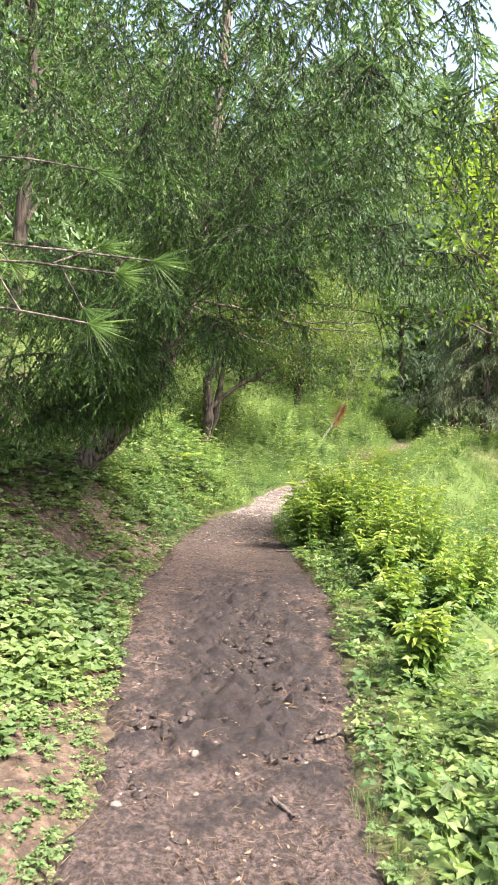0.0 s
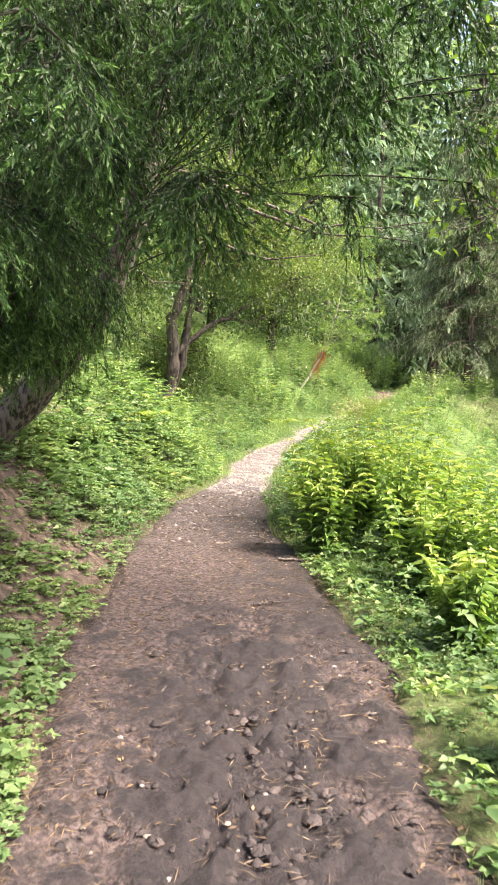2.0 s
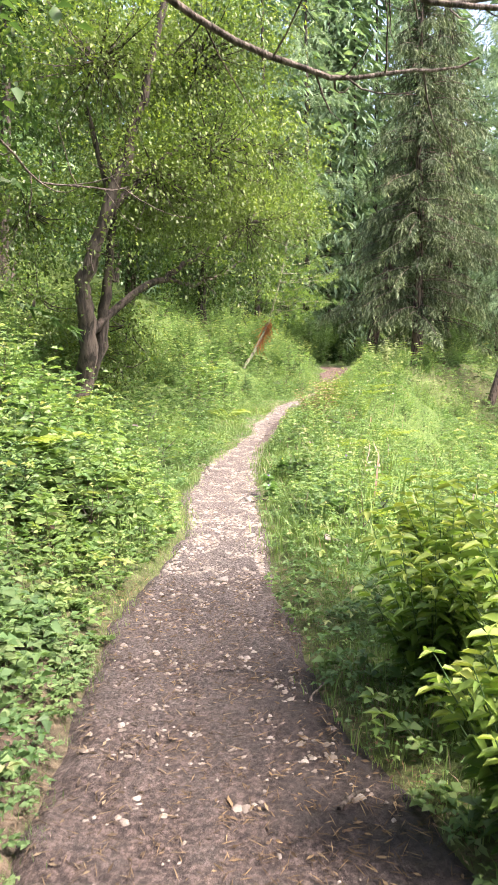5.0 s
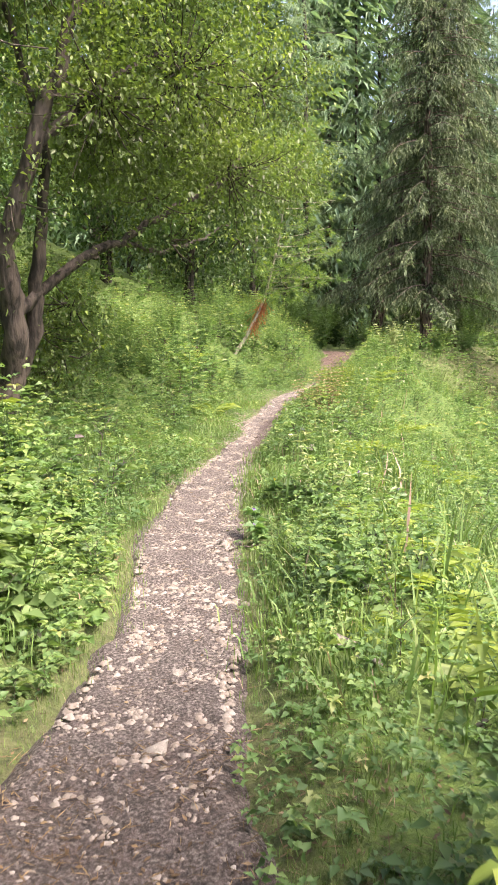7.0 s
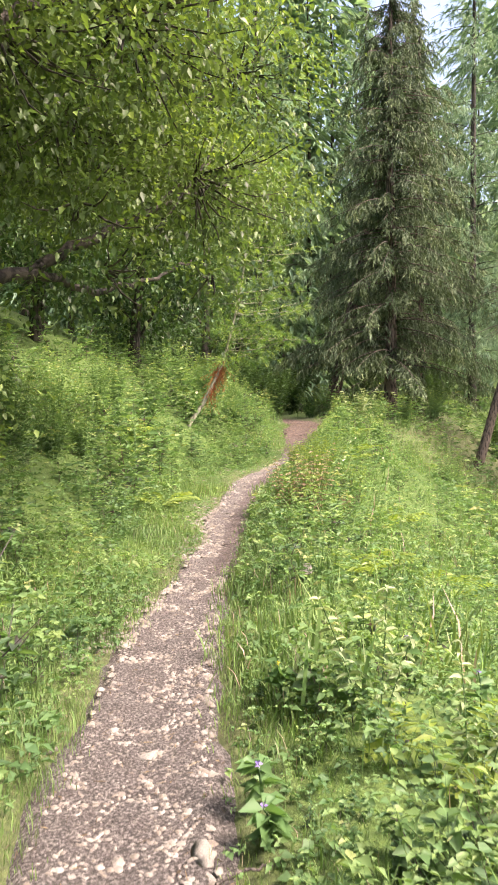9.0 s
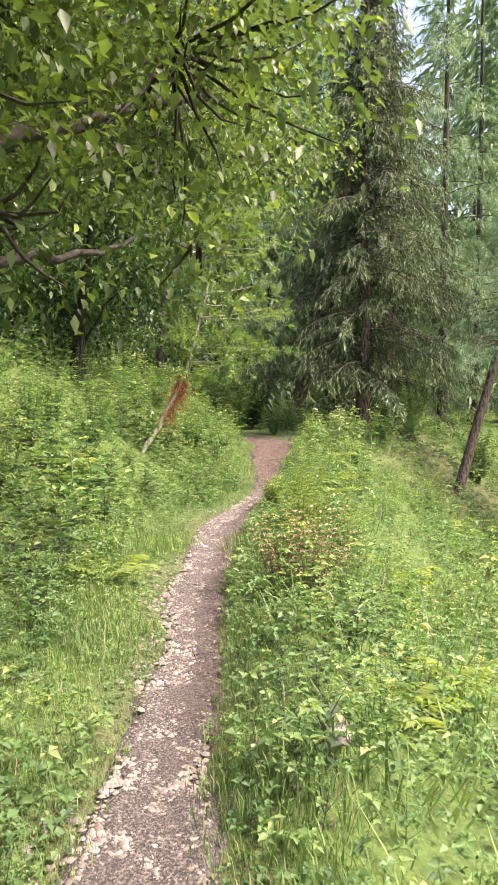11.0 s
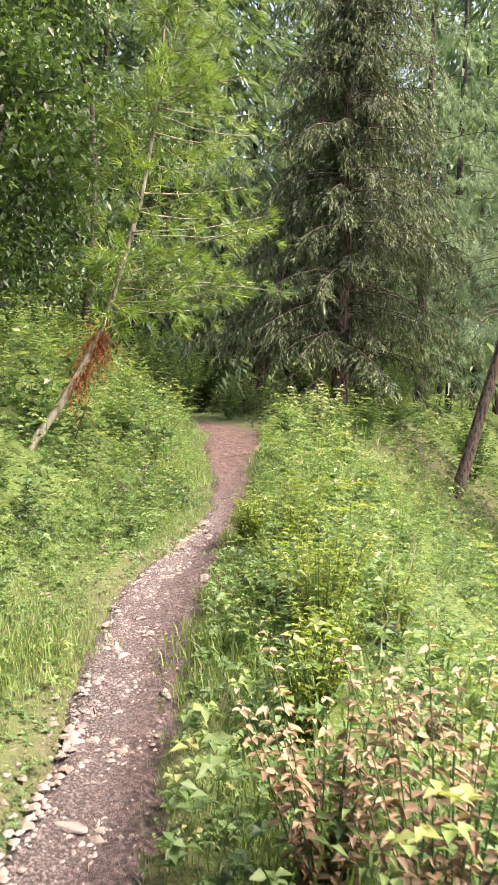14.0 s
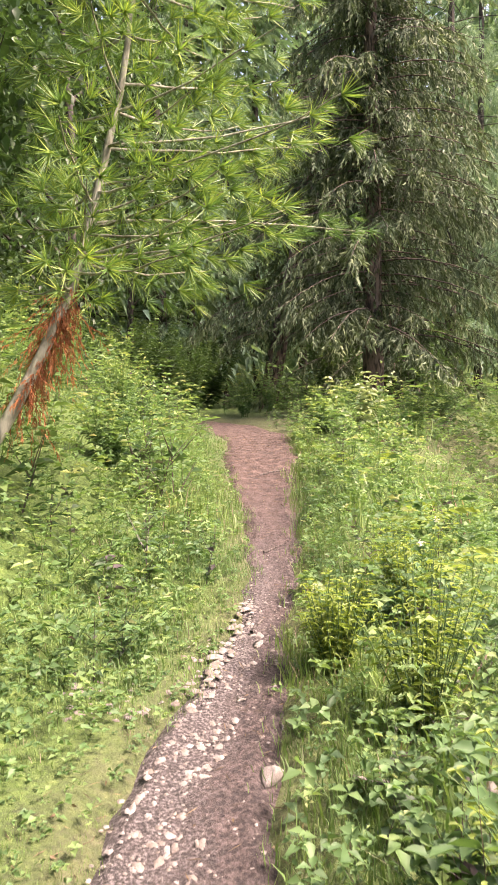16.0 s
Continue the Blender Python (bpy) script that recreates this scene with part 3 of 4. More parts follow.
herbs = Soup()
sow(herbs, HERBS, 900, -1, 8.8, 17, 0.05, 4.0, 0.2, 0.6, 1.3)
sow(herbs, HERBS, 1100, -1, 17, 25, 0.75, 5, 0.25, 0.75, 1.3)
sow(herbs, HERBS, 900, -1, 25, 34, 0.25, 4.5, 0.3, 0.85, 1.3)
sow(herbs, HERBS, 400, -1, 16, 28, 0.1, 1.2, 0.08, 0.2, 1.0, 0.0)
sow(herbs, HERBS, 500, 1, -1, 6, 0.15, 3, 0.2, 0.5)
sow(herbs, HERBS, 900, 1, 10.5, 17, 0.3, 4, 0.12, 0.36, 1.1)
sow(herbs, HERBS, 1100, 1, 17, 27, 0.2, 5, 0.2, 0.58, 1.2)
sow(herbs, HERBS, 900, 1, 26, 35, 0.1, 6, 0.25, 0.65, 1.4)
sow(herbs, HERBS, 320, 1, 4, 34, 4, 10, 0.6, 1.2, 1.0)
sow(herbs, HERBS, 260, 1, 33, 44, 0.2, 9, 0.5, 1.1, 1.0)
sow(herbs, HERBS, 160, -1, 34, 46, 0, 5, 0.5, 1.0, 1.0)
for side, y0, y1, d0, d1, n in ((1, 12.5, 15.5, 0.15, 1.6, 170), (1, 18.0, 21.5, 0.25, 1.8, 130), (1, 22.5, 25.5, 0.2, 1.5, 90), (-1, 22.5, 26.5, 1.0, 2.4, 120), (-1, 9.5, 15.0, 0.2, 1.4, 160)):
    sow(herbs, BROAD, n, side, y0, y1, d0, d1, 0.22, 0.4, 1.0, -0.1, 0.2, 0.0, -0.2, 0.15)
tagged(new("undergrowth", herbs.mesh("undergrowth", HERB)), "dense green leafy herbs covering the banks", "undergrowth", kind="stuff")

creep = Soup()
sow(creep, CREEPS, 2700, -1, -1, 10.5, -0.02, 2.2, 0.07, 0.16, 1.2, -0.6)
sow(creep, CREEPS, 900, -1, 0.5, 5.5, -0.03, 1.3, 0.07, 0.15, 1.0)
sow(creep, CREEPS, 500, -1, 9, 14, 0.1, 1.2, 0.1, 0.2, 1.0)
sow(creep, CREEPS, 420, 1, -1, 9, -0.03, 0.9, 0.1, 0.22, 1.0)
tagged(new("creeping_plants", creep.mesh("creeping_plants", CREEP)), "low lobed-leaf creeper over brown litter on the bank", "creeper", kind="stuff")

grass = Soup()
sow(grass, TURF, 900, -1, 8.5, 18, -0.06, 0.7, 0.05, 0.12, 1.4)
sow(grass, TURF, 4300, -1, 15, 33, -0.06, 1.2, 0.07, 0.13, 0.9, -0.6)
sow(grass, TURF, 2000, 1, 7, 33, -0.03, 0.5, 0.08, 0.2, 1.0)
sow(grass, [grass_template(k, 8, 0.3) for k in (36, 37, 38)], 1700, 1, 11, 34, 0.3, 7, 0.25, 0.6, 1.1, -0.15, 0.25)
sow(grass, TUFTS, 500, 1, 0, 8, -0.05, 0.4, 0.08, 0.2, 1.0, -0.1)
sow(grass, TUFTS, 500, -1, 27, 45, 0.0, 3, 0.1, 0.35, 1.0)
tagged(new("grass", grass.mesh("grass", GRASS)), "short green grass on the verges and slope", "grass", kind="stuff")



def carpet(soup, n, side, y0, y1, d0, d1, z0, z1, size, power=1.3, lo=0.1, hi=1.0):
    """A mounded layer of small sprigs, each a few leaves round a shoot, over the ground."""
    m = n // 4
    x, y, d = beside(m, side, y0, y1, d0, d1, power)
    k = np.array([noise.noise(Vector((p * 1.3, q * 1.3, 3.1))) + 0.7 * noise.noise(Vector((p * 3.7, q * 3.7, 9.1))) for p, q in zip(x, y)])
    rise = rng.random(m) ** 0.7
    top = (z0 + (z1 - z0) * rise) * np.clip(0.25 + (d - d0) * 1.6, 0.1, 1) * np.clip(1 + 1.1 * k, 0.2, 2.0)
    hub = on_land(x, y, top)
    # low sprigs and hollows toned darker, painting the shade between clumps
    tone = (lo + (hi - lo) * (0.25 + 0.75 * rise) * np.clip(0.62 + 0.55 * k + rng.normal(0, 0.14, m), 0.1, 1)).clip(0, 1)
    a0 = rng.uniform(0, 6.28, m)
    ln0 = size * 1.2 * rng.uniform(0.55, 1.35, m)
    for j in range(4):
        a = a0 + j * 1.57 + rng.normal(0, 0.3, m)
        ln = ln0 * rng.uniform(0.7, 1.15, m)
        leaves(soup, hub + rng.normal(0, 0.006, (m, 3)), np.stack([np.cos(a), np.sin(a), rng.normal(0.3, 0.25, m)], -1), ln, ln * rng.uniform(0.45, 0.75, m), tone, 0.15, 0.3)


low = Soup()
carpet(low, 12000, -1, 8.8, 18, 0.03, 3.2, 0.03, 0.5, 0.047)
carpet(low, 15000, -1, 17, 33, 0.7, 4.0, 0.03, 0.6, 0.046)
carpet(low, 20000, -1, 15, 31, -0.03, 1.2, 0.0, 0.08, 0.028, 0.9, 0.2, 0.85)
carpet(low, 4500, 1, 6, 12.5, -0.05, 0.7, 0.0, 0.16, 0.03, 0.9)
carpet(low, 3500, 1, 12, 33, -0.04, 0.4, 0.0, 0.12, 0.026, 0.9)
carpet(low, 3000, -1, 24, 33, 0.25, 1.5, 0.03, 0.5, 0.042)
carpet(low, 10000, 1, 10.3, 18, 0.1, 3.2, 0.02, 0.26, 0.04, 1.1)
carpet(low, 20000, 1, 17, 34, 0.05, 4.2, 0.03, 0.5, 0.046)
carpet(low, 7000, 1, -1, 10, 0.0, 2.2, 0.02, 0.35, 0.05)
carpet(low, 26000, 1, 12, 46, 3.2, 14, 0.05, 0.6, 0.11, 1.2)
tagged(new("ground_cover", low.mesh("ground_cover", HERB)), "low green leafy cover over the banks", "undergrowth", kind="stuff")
ferns = Soup()
for x, y, h in ((1.75, 13.2, 0.42), (2.15, 12.6, 0.45), (1.6, 12.1, 0.38), (2.0, 14.6, 0.4), (3.05, 18.7, 0.4), (2.6, 18.1, 0.35), (5.2, 23.4, 0.5), (4.6, 22.4, 0.45), (6.0, 27.6, 0.5), (5.4, 26.4, 0.45), (6.6, 29.5, 0.5), (5.0, 20.9, 0.5),
                (-1.1, 12.4, 0.4), (-1.2, 14.8, 0.4), (0.9, 24.2, 0.5), (1.2, 21.2, 0.4), (3.9, 19.6, 0.45)):
    ob = tagged(new("fern", mesh_np("fern", *FERNS[0][:2], FERN, FERNS[0][2])), "bright yellow-green fern with arching fronds", "fern", "ferns on the slope")
    ob.matrix_world = pose(x, y, float(land(x, y)), 0, 0, rng.uniform(0, 360)) @ Matrix.Scale(h * 1.3, 4)

LITTER = Soup()
for n, side, y0, y1, d0, d1 in ((27000, -1, -1, 11.5, -1.6, 1.4), (2500, 1, 0, 11, -0.7, 0.3), (1500, -1, 11, 26, -0.8, 0.3), (2200, -1, 26, 34, -1.6, 0.2)):
    x, y, d = beside(n, side, y0, y1, d0, d1)
    ok = (rng.random(n) < 0.45) | (np.abs(x - 0.35) > 0.5) | (y < 2.8) | (y > 7.2)
    x, y = x[ok], y[ok]
    n = len(x)
    z = np.where((x > left_of(y)) & (x < right_of(y)), trail_z(x, y), land(x, y)) + 0.004
    a = rng.uniform(0, 6.28, n)
    big = rng.random(n) < 0.22
    leaves(LITTER, np.stack([x, y, z], -1), np.stack([np.cos(a), np.sin(a), rng.normal(0.05, 0.12, n)], -1), np.where(big, 0.036, 0.075) * rng.uniform(0.5, 1.2, n), np.where(big, 0.012, 0.004), rng.random(n) ** 1.9 * 0.66, 0.1, 0.02)
tagged(new("leaf_litter", LITTER.mesh("leaf_litter", DRYLEAF)), "dry brown needles, twigs and fallen leaves", "litter", kind="stuff")


def leafy_bush(name, x, y, height, mat, stems, leaf, wide, label, seed=0, group=""):
    """A clump of leafy stems from one root."""
    r = np.random.default_rng(seed)
    fol, wood = Soup(), Soup()
    for k in range(stems):
        a, q = r.uniform(0, 6.28), r.uniform(0.05, 0.5)
        h = height * r.uniform(0.65, 1.05)
        tip = np.array([math.cos(a) * q * height, math.sin(a) * q * height, h])
        p = curve_pts((math.cos(a) * 0.05, math.sin(a) * 0.05, 0), tip, 0.06 * h, 0.006, 6)
        tube(wood, p, np.linspace(0.005, 0.002, 6), 3, 0.3)
        m = int(7 + 6 * height)
        s = np.linspace(0.12, 1, m)
        pp = np.stack([np.interp(s, np.linspace(0, 1, 6), p[:, i]) for i in range(3)], -1)
        for sg in (0, 1.57, 3.14, 4.71):
            th = np.arange(m) * 1.57 + sg + r.normal(0, 0.4, m)
            ok = r.random(m) < 0.72
            w = np.stack([np.cos(th), np.sin(th), r.uniform(-0.1, 0.5, m)], -1)
            ln = leaf * r.uniform(0.6, 1.15, m) * (1.15 - 0.45 * s)
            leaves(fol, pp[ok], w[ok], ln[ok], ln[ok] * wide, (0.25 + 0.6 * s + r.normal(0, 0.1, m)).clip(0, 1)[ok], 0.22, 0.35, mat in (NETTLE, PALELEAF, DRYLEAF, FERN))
    root = new(name)
    root.location = (x, y, float(land(x, y)) - 0.02)
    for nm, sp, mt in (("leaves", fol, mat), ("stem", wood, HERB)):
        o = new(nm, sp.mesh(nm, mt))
        o.parent = root
    return tagged(root, label, "bush", group)


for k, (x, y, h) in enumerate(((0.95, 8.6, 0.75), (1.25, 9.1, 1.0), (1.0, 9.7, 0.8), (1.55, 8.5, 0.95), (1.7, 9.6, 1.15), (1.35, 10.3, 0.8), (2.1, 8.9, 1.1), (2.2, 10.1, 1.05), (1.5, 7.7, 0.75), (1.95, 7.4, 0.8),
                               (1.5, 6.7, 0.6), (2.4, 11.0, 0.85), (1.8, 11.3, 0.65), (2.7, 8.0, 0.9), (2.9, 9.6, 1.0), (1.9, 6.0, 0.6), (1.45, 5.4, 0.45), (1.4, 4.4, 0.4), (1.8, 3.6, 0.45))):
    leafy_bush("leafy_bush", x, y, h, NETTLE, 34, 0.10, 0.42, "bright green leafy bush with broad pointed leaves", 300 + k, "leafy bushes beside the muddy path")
for k, (x, y, h) in enumerate(((2.9, 20.3, 0.95), (3.2, 20.6, 0.8), (2.75, 20.7, 0.75), (3.7, 21.6, 0.4))):
    leafy_bush("withered_bush", x, y, h, HERB if k == 1 else DRYLEAF, 18, 0.055, 0.55, "withering bush with browned pale leaves", 340 + k)
for k, (x, y, h) in enumerate(((3.6, 22.6, 0.75), (3.8, 23.0, 0.75), (3.45, 22.2, 0.5), (3.1, 21.7, 0.5), (4.1, 24.3, 0.8), (4.4, 23.2, 0.6), (4.7, 25.4, 0.6), (3.95, 24.9, 0.5))):
    leafy_bush("yellow_bush", x, y, h, FERN, 40, 0.052, 0.36, "bright yellow-green feathery bush", 350 + k, "yellow-green bushes on the slope")
for k, (x, y, h) in enumerate(((7.45, 31.4, 1.1), (7.9, 31.0, 0.8), (7.1, 31.9, 0.8))):
    leafy_bush("pale_bush", x, y, h, PALELEAF if k == 0 else HERB, 9, 0.13, 0.6, "upright bush with pale grey-green leaves", 360 + k)
for k, (x, y, h) in enumerate(((3.0, 30.5, 1.2), (3.7, 29.9, 0.9), (0.7, 25.4, 1.1), (-0.2, 23.4, 1.2), (0.2, 22.2, 1.0), (-0.6, 21.0, 1.1), (-1.6, 19.4, 1.3), (-1.0, 20.0, 1.0),
                               (1.0, 23.4, 0.8), (3.3, 28.1, 0.8), (-1.6, 11.2, 0.7), (-0.9, 19.7, 2.0), (-1.3, 18.9, 2.1), (-0.7, 20.6, 1.6), (-0.2, 21.4, 1.3), (0.4, 24.3, 1.3), (1.3, 25.6, 1.2), (-0.3, 13.9, 0.5), (-0.8, 14.6, 0.7), (-1.3, 10.4, 0.5), (-1.9, 10.6, 0.8), (-1.5, 13.6, 0.8), (-2.3, 11.6, 0.9), (3.9, 31.2, 0.9), (-2.4, 14.3, 1.2), (-2.0, 12.6, 1.0), (-2.6, 16.2, 1.3), (-1.7, 15.5, 0.9), (4.0, 36.5, 1.5), (5.4, 38.6, 1.6), (6.8, 39.3, 1.5), (8.2, 38.8, 1.4), (9.2, 39.8, 1.5), (9.0, 34.8, 1.0), (9.8, 33.6, 1.1), (8.6, 32.8, 0.9), (11.4, 35.2, 1.2), (12.2, 36.6, 1.3), (10.6, 32.2, 1.1), (2.6, 33.0, 1.4), (3.4, 34.0, 1.4), (4.2, 33.2, 1.1), (13.0, 32.6, 1.2))):
    leafy_bush("bank_shrub", x, y, h * 0.85, HERB, 26, 0.075, 0.42, "leafy green shrub on the bank", 400 + k, "shrubs on the bank")
for k, (x, y, h) in enumerate(((4.6, 40.5, 2.2), (6.0, 41.5, 2.4), (7.4, 41.0, 2.0), (8.4, 42.6, 2.3), (3.2, 39.0, 2.2), (2.2, 37.0, 2.2), (11.6, 40.2, 2.0), (13.0, 38.4, 2.2), (5.2, 43.5, 2.6), (7.0, 44.0, 2.6), (3.6, 42.5, 2.5), (14.6, 36.4, 2.0), (12.2, 42.5, 2.3))):
    leafy_bush("thicket_bush", x, y, h, DARKCROWN, 34, 0.16, 0.45, "dark green thicket bush beyond the rise", 700 + k, "thicket bushes")
# ---- trees ----


def tree_root(name, x, y, label, sink=0.1, category="tree", group=""):
    root = new(name)
    root.location = (x, y, float(land(x, y)) - sink)
    return tagged(root, label, category, group)


def part(root, name, soup, mat, smooth=True):
    o = new(name, soup.mesh(name, mat, smooth))
    o.parent = root
    return o


def along(p, s):
    k = np.linspace(0, 1, len(p))
    return np.stack([np.interp(s, k, p[:, i]) for i in range(3)], -1)


def spray(soup, p, n, length, width, tint0=0.3, tint1=0.9, fwd=0.9, hang=0.25):
    """Needles all along a twig."""
    s = rng.random(n)
    q = along(p, s)
    d = unit(p[-1] - p[0])
    w = d * fwd + unit(rng.normal(0, 1, (n, 3))) * 0.8 + np.array([0, 0, -hang])
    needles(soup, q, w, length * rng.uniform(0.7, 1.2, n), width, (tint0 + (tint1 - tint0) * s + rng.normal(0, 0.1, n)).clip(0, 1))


# leaning spruce whose drooping boughs hang over the muddy stretch
root = tree_root("spruce_tree", -1.95, 9.05, "leaning spruce with dark drooping boughs over the path", 0.15)
O = np.array(root.location)
wood, twigs, fol, bare = Soup(), Soup(), Soup(), Soup()
tr = np.array([(-1.95, 9.05, O[2]), (-1.5, 9.02, 1.55), (-0.98, 8.98, 2.2), (-0.74, 8.96, 2.75), (-0.58, 8.96, 3.3), (-0.42, 9.0, 4.3), (-0.3, 9.1, 6.0), (-0.2, 9.2, 9.0), (-0.15, 9.3, 13.0)]) - O
trf = along(tr, np.linspace(0, 1, 40))
tube(wood, trf, np.linspace(0.165, 0.03, 40), 14, 0.5, 0.07)


def bough(start, end, sag, r0=0.02, twigs_n=26, hang0=0.25, hang1=0.7, needles_n=42):
    p = curve_pts(start, end, sag, 0.02, 10)
    tube(twigs, p, np.linspace(r0, 0.004, 10), 5, 0.4)
    ln = np.linalg.norm(p[-1] - p[0])
    for k in range(int(twigs_n * 2.8)):
        s = rng.uniform(0.3, 1.0) if k % 4 else rng.uniform(0.05, 0.5)
        a = along(p, np.array([s]))[0]
        d = unit(p[-1] - p[0])
        sd = np.cross(d, [0, 0, 1]) * rng.choice([-1, 1])
        if a[1] + O[1] > 6.7 and a[0] + O[0] > -0.75 and a[2] + O[2] < 3.5:
            continue
        h = rng.uniform(hang0, hang1) * (1.05 - 0.4 * s)
        b = a + d * rng.uniform(0.02, 0.22) + sd * rng.uniform(0.02, 0.3) + np.array([0, 0, -h])
        q = curve_pts(a, b, 0.06, 0.008, 5)
        tube(twigs, q[::2], [0.004, 0.003, 0.0015], 3, 0.3)
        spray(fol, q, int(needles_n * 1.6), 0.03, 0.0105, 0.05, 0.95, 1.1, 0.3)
        for m in range(3):
            c = along(q, rng.uniform(0.2, 0.9, 1))[0]
            e = c + sd * rng.normal(0, 0.12) + d * rng.normal(0.04, 0.08) + np.array([0, 0, -rng.uniform(0.06, 0.2)])
            spray(fol, np.stack([c, (c + e) / 2, e]), int(needles_n * 0.95), 0.029, 0.0105, 0.2, 1.0, 1.1, 0.3)
    spray(fol, along(p, np.linspace(0.5, 1, 6)), int(90 * ln), 0.034, 0.009)


for sx, sz, ex, ey, ez, sag, n in ((-0.75, 2.7, 0.75, 6.3, 2.55, 0.15, 34), (-0.8, 2.6, 0.1, 5.6, 2.45, 0.2, 34), (-0.85, 2.55, -0.9, 5.2, 2.25, 0.2, 34), (-0.7, 2.9, 1.4, 6.6, 2.75, 0.2, 34),
                                 (-0.7, 3.1, 0.35, 4.6, 2.95, 0.25, 36), (-0.7, 3.1, 1.35, 5.0, 3.1, 0.25, 36), (-0.6, 3.3, 2.1, 6.4, 3.25, 0.25, 36), (-0.8, 2.9, -1.3, 4.4, 2.75, 0.25, 34),
                                 (-0.9, 2.4, -1.9, 6.0, 1.95, 0.15, 34), (-0.9, 2.4, -1.35, 6.6, 1.8, 0.15, 32), (-0.95, 2.3, -2.3, 7.2, 1.75, 0.1, 30), (-0.6, 3.4, -0.3, 4.0, 3.3, 0.2, 34),
                                 (-0.6, 3.5, 1.0, 4.0, 3.6, 0.2, 34), (-0.6, 3.6, 2.2, 4.9, 3.8, 0.3, 34), (-0.6, 3.6, -1.2, 3.2, 3.5, 0.2, 34), (-0.6, 3.8, 0.2, 3.0, 3.9, 0.2, 34),
                                 (-0.5, 4.0, 1.6, 3.6, 4.2, 0.2, 30), (-0.5, 4.0, -2.0, 4.4, 3.5, 0.2, 30), (-0.7, 3.0, -2.4, 5.4, 2.7, 0.2, 30), (-0.65, 3.0, -0.5, 6.4, 2.75, 0.2, 30), (-0.9, 2.35, -1.5, 7.9, 1.9, 0.1, 26), (-0.9, 2.4, -0.4, 7.0, 2.25, 0.1, 34), (-0.85, 2.5, 0.35, 7.0, 2.35, 0.12, 34), (-1.0, 2.2, -1.7, 6.4, 1.7, 0.1, 34), (-0.7, 2.9, 0.6, 5.4, 2.85, 0.2, 36), (-0.75, 2.8, -0.4, 4.9, 2.7, 0.2, 36), (-0.65, 3.2, 1.9, 5.7, 2.95, 0.2, 36), (-0.5, 3.9, 2.8, 5.6, 3.6, 0.3, 34), (-0.5, 4.2, 0.8, 3.0, 4.4, 0.2, 30), (-0.5, 4.2, -0.8, 3.0, 4.3, 0.2, 30), (-0.5, 4.3, 2.6, 3.9, 4.6, 0.2, 30), (-0.9, 2.4, -1.9, 5.0, 2.0, 0.1, 34), (-0.8, 2.7, -1.6, 4.0, 2.5, 0.15, 34), (-0.7, 3.0, 0.9, 4.4, 3.1, 0.2, 34), (-0.6, 3.4, -0.6, 3.4, 3.2, 0.2, 34), (-0.6, 3.6, 0.9, 3.2, 3.8, 0.2, 34), (-0.6, 3.6, 1.9, 4.2, 3.7, 0.2, 34), (-0.6, 3.3, 0.8, 7.2, 3.1, 0.1, 14), (-0.55, 3.6, -0.9, 7.4, 3.1, 0.1, 26),
                                 (-0.6, 3.9, -1.5, 3.8, 3.9, 0.2, 36), (-0.5, 4.3, -0.4, 4.4, 4.5, 0.2, 36), (-0.5, 4.5, 1.2, 4.6, 4.9, 0.2, 36), (-0.5, 4.5, -1.6, 4.8, 4.6, 0.2, 36), (-0.8, 2.7, -2.4, 4.6, 2.3, 0.2, 36)):
    bough(np.array([sx, 8.95, sz]) - O, np.array([ex, ey, ez]) - O, sag, 0.006, n)
for z in np.linspace(4.5, 12.5, 18):
    a = rng.uniform(3.6, 5.8)
    ln = 2.6 * (1 - (z - 4.5) / 10)
    s0 = along(tr, np.array([np.interp(z - O[2], tr[:, 2], np.linspace(0, 1, len(tr)))]))[0]
    bough(s0, s0 + np.array([math.cos(a) * ln, math.sin(a) * ln, -0.2]), 0.2, 0.02, 12, 0.25, 0.5, 26)
# bare limbs reaching over the path
for pts, r0 in ((((-0.56, 8.95, 3.24), (-0.1, 9.1, 3.2), (0.35, 9.15, 3.12), (0.75, 9.15, 2.98), (1.15, 9.1, 2.94), (1.6, 9.0, 2.9)), 0.02),
                (((-0.56, 8.95, 3.16), (-0.25, 9.1, 3.02), (0.1, 9.15, 2.83), (0.42, 9.2, 2.74), (0.7, 9.2, 2.78), (0.92, 9.2, 2.83)), 0.016),
                (((-0.5, 8.97, 3.44), (0.0, 9.2, 3.36), (0.4, 9.25, 3.22), (0.9, 9.3, 3.06), (1.4, 9.3, 3.06), (1.9, 9.2, 3.12)), 0.018),
                (((-0.6, 8.95, 3.1), (-0.9, 10.0, 2.9), (-0.7, 10.6, 2.72), (-0.3, 11.0, 2.78)), 0.009)):
    p = along(np.array(pts) - O, np.linspace(0, 1, 16)) + rng.normal(0, 0.008, (16, 3))
    tube(bare, p, np.linspace(r0, 0.004, 16), 7, 0.5, 0.08)
    for k in range(9):
        a = along(p, rng.uniform(0.3, 1, 1))[0]
        b = a + rng.normal(0, 0.16, 3) + np.array([0.12, 0, -0.03])
        tube(bare, curve_pts(a, b, -0.03, 0.012, 5), np.linspace(0.004, 0.0015, 5), 4, 0.5)
part(root, "trunk", wood, BARK)
part(root, "bough", twigs, DARKBARK)
part(root, "bare_branch", bare, TWIG)
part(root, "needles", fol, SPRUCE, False)


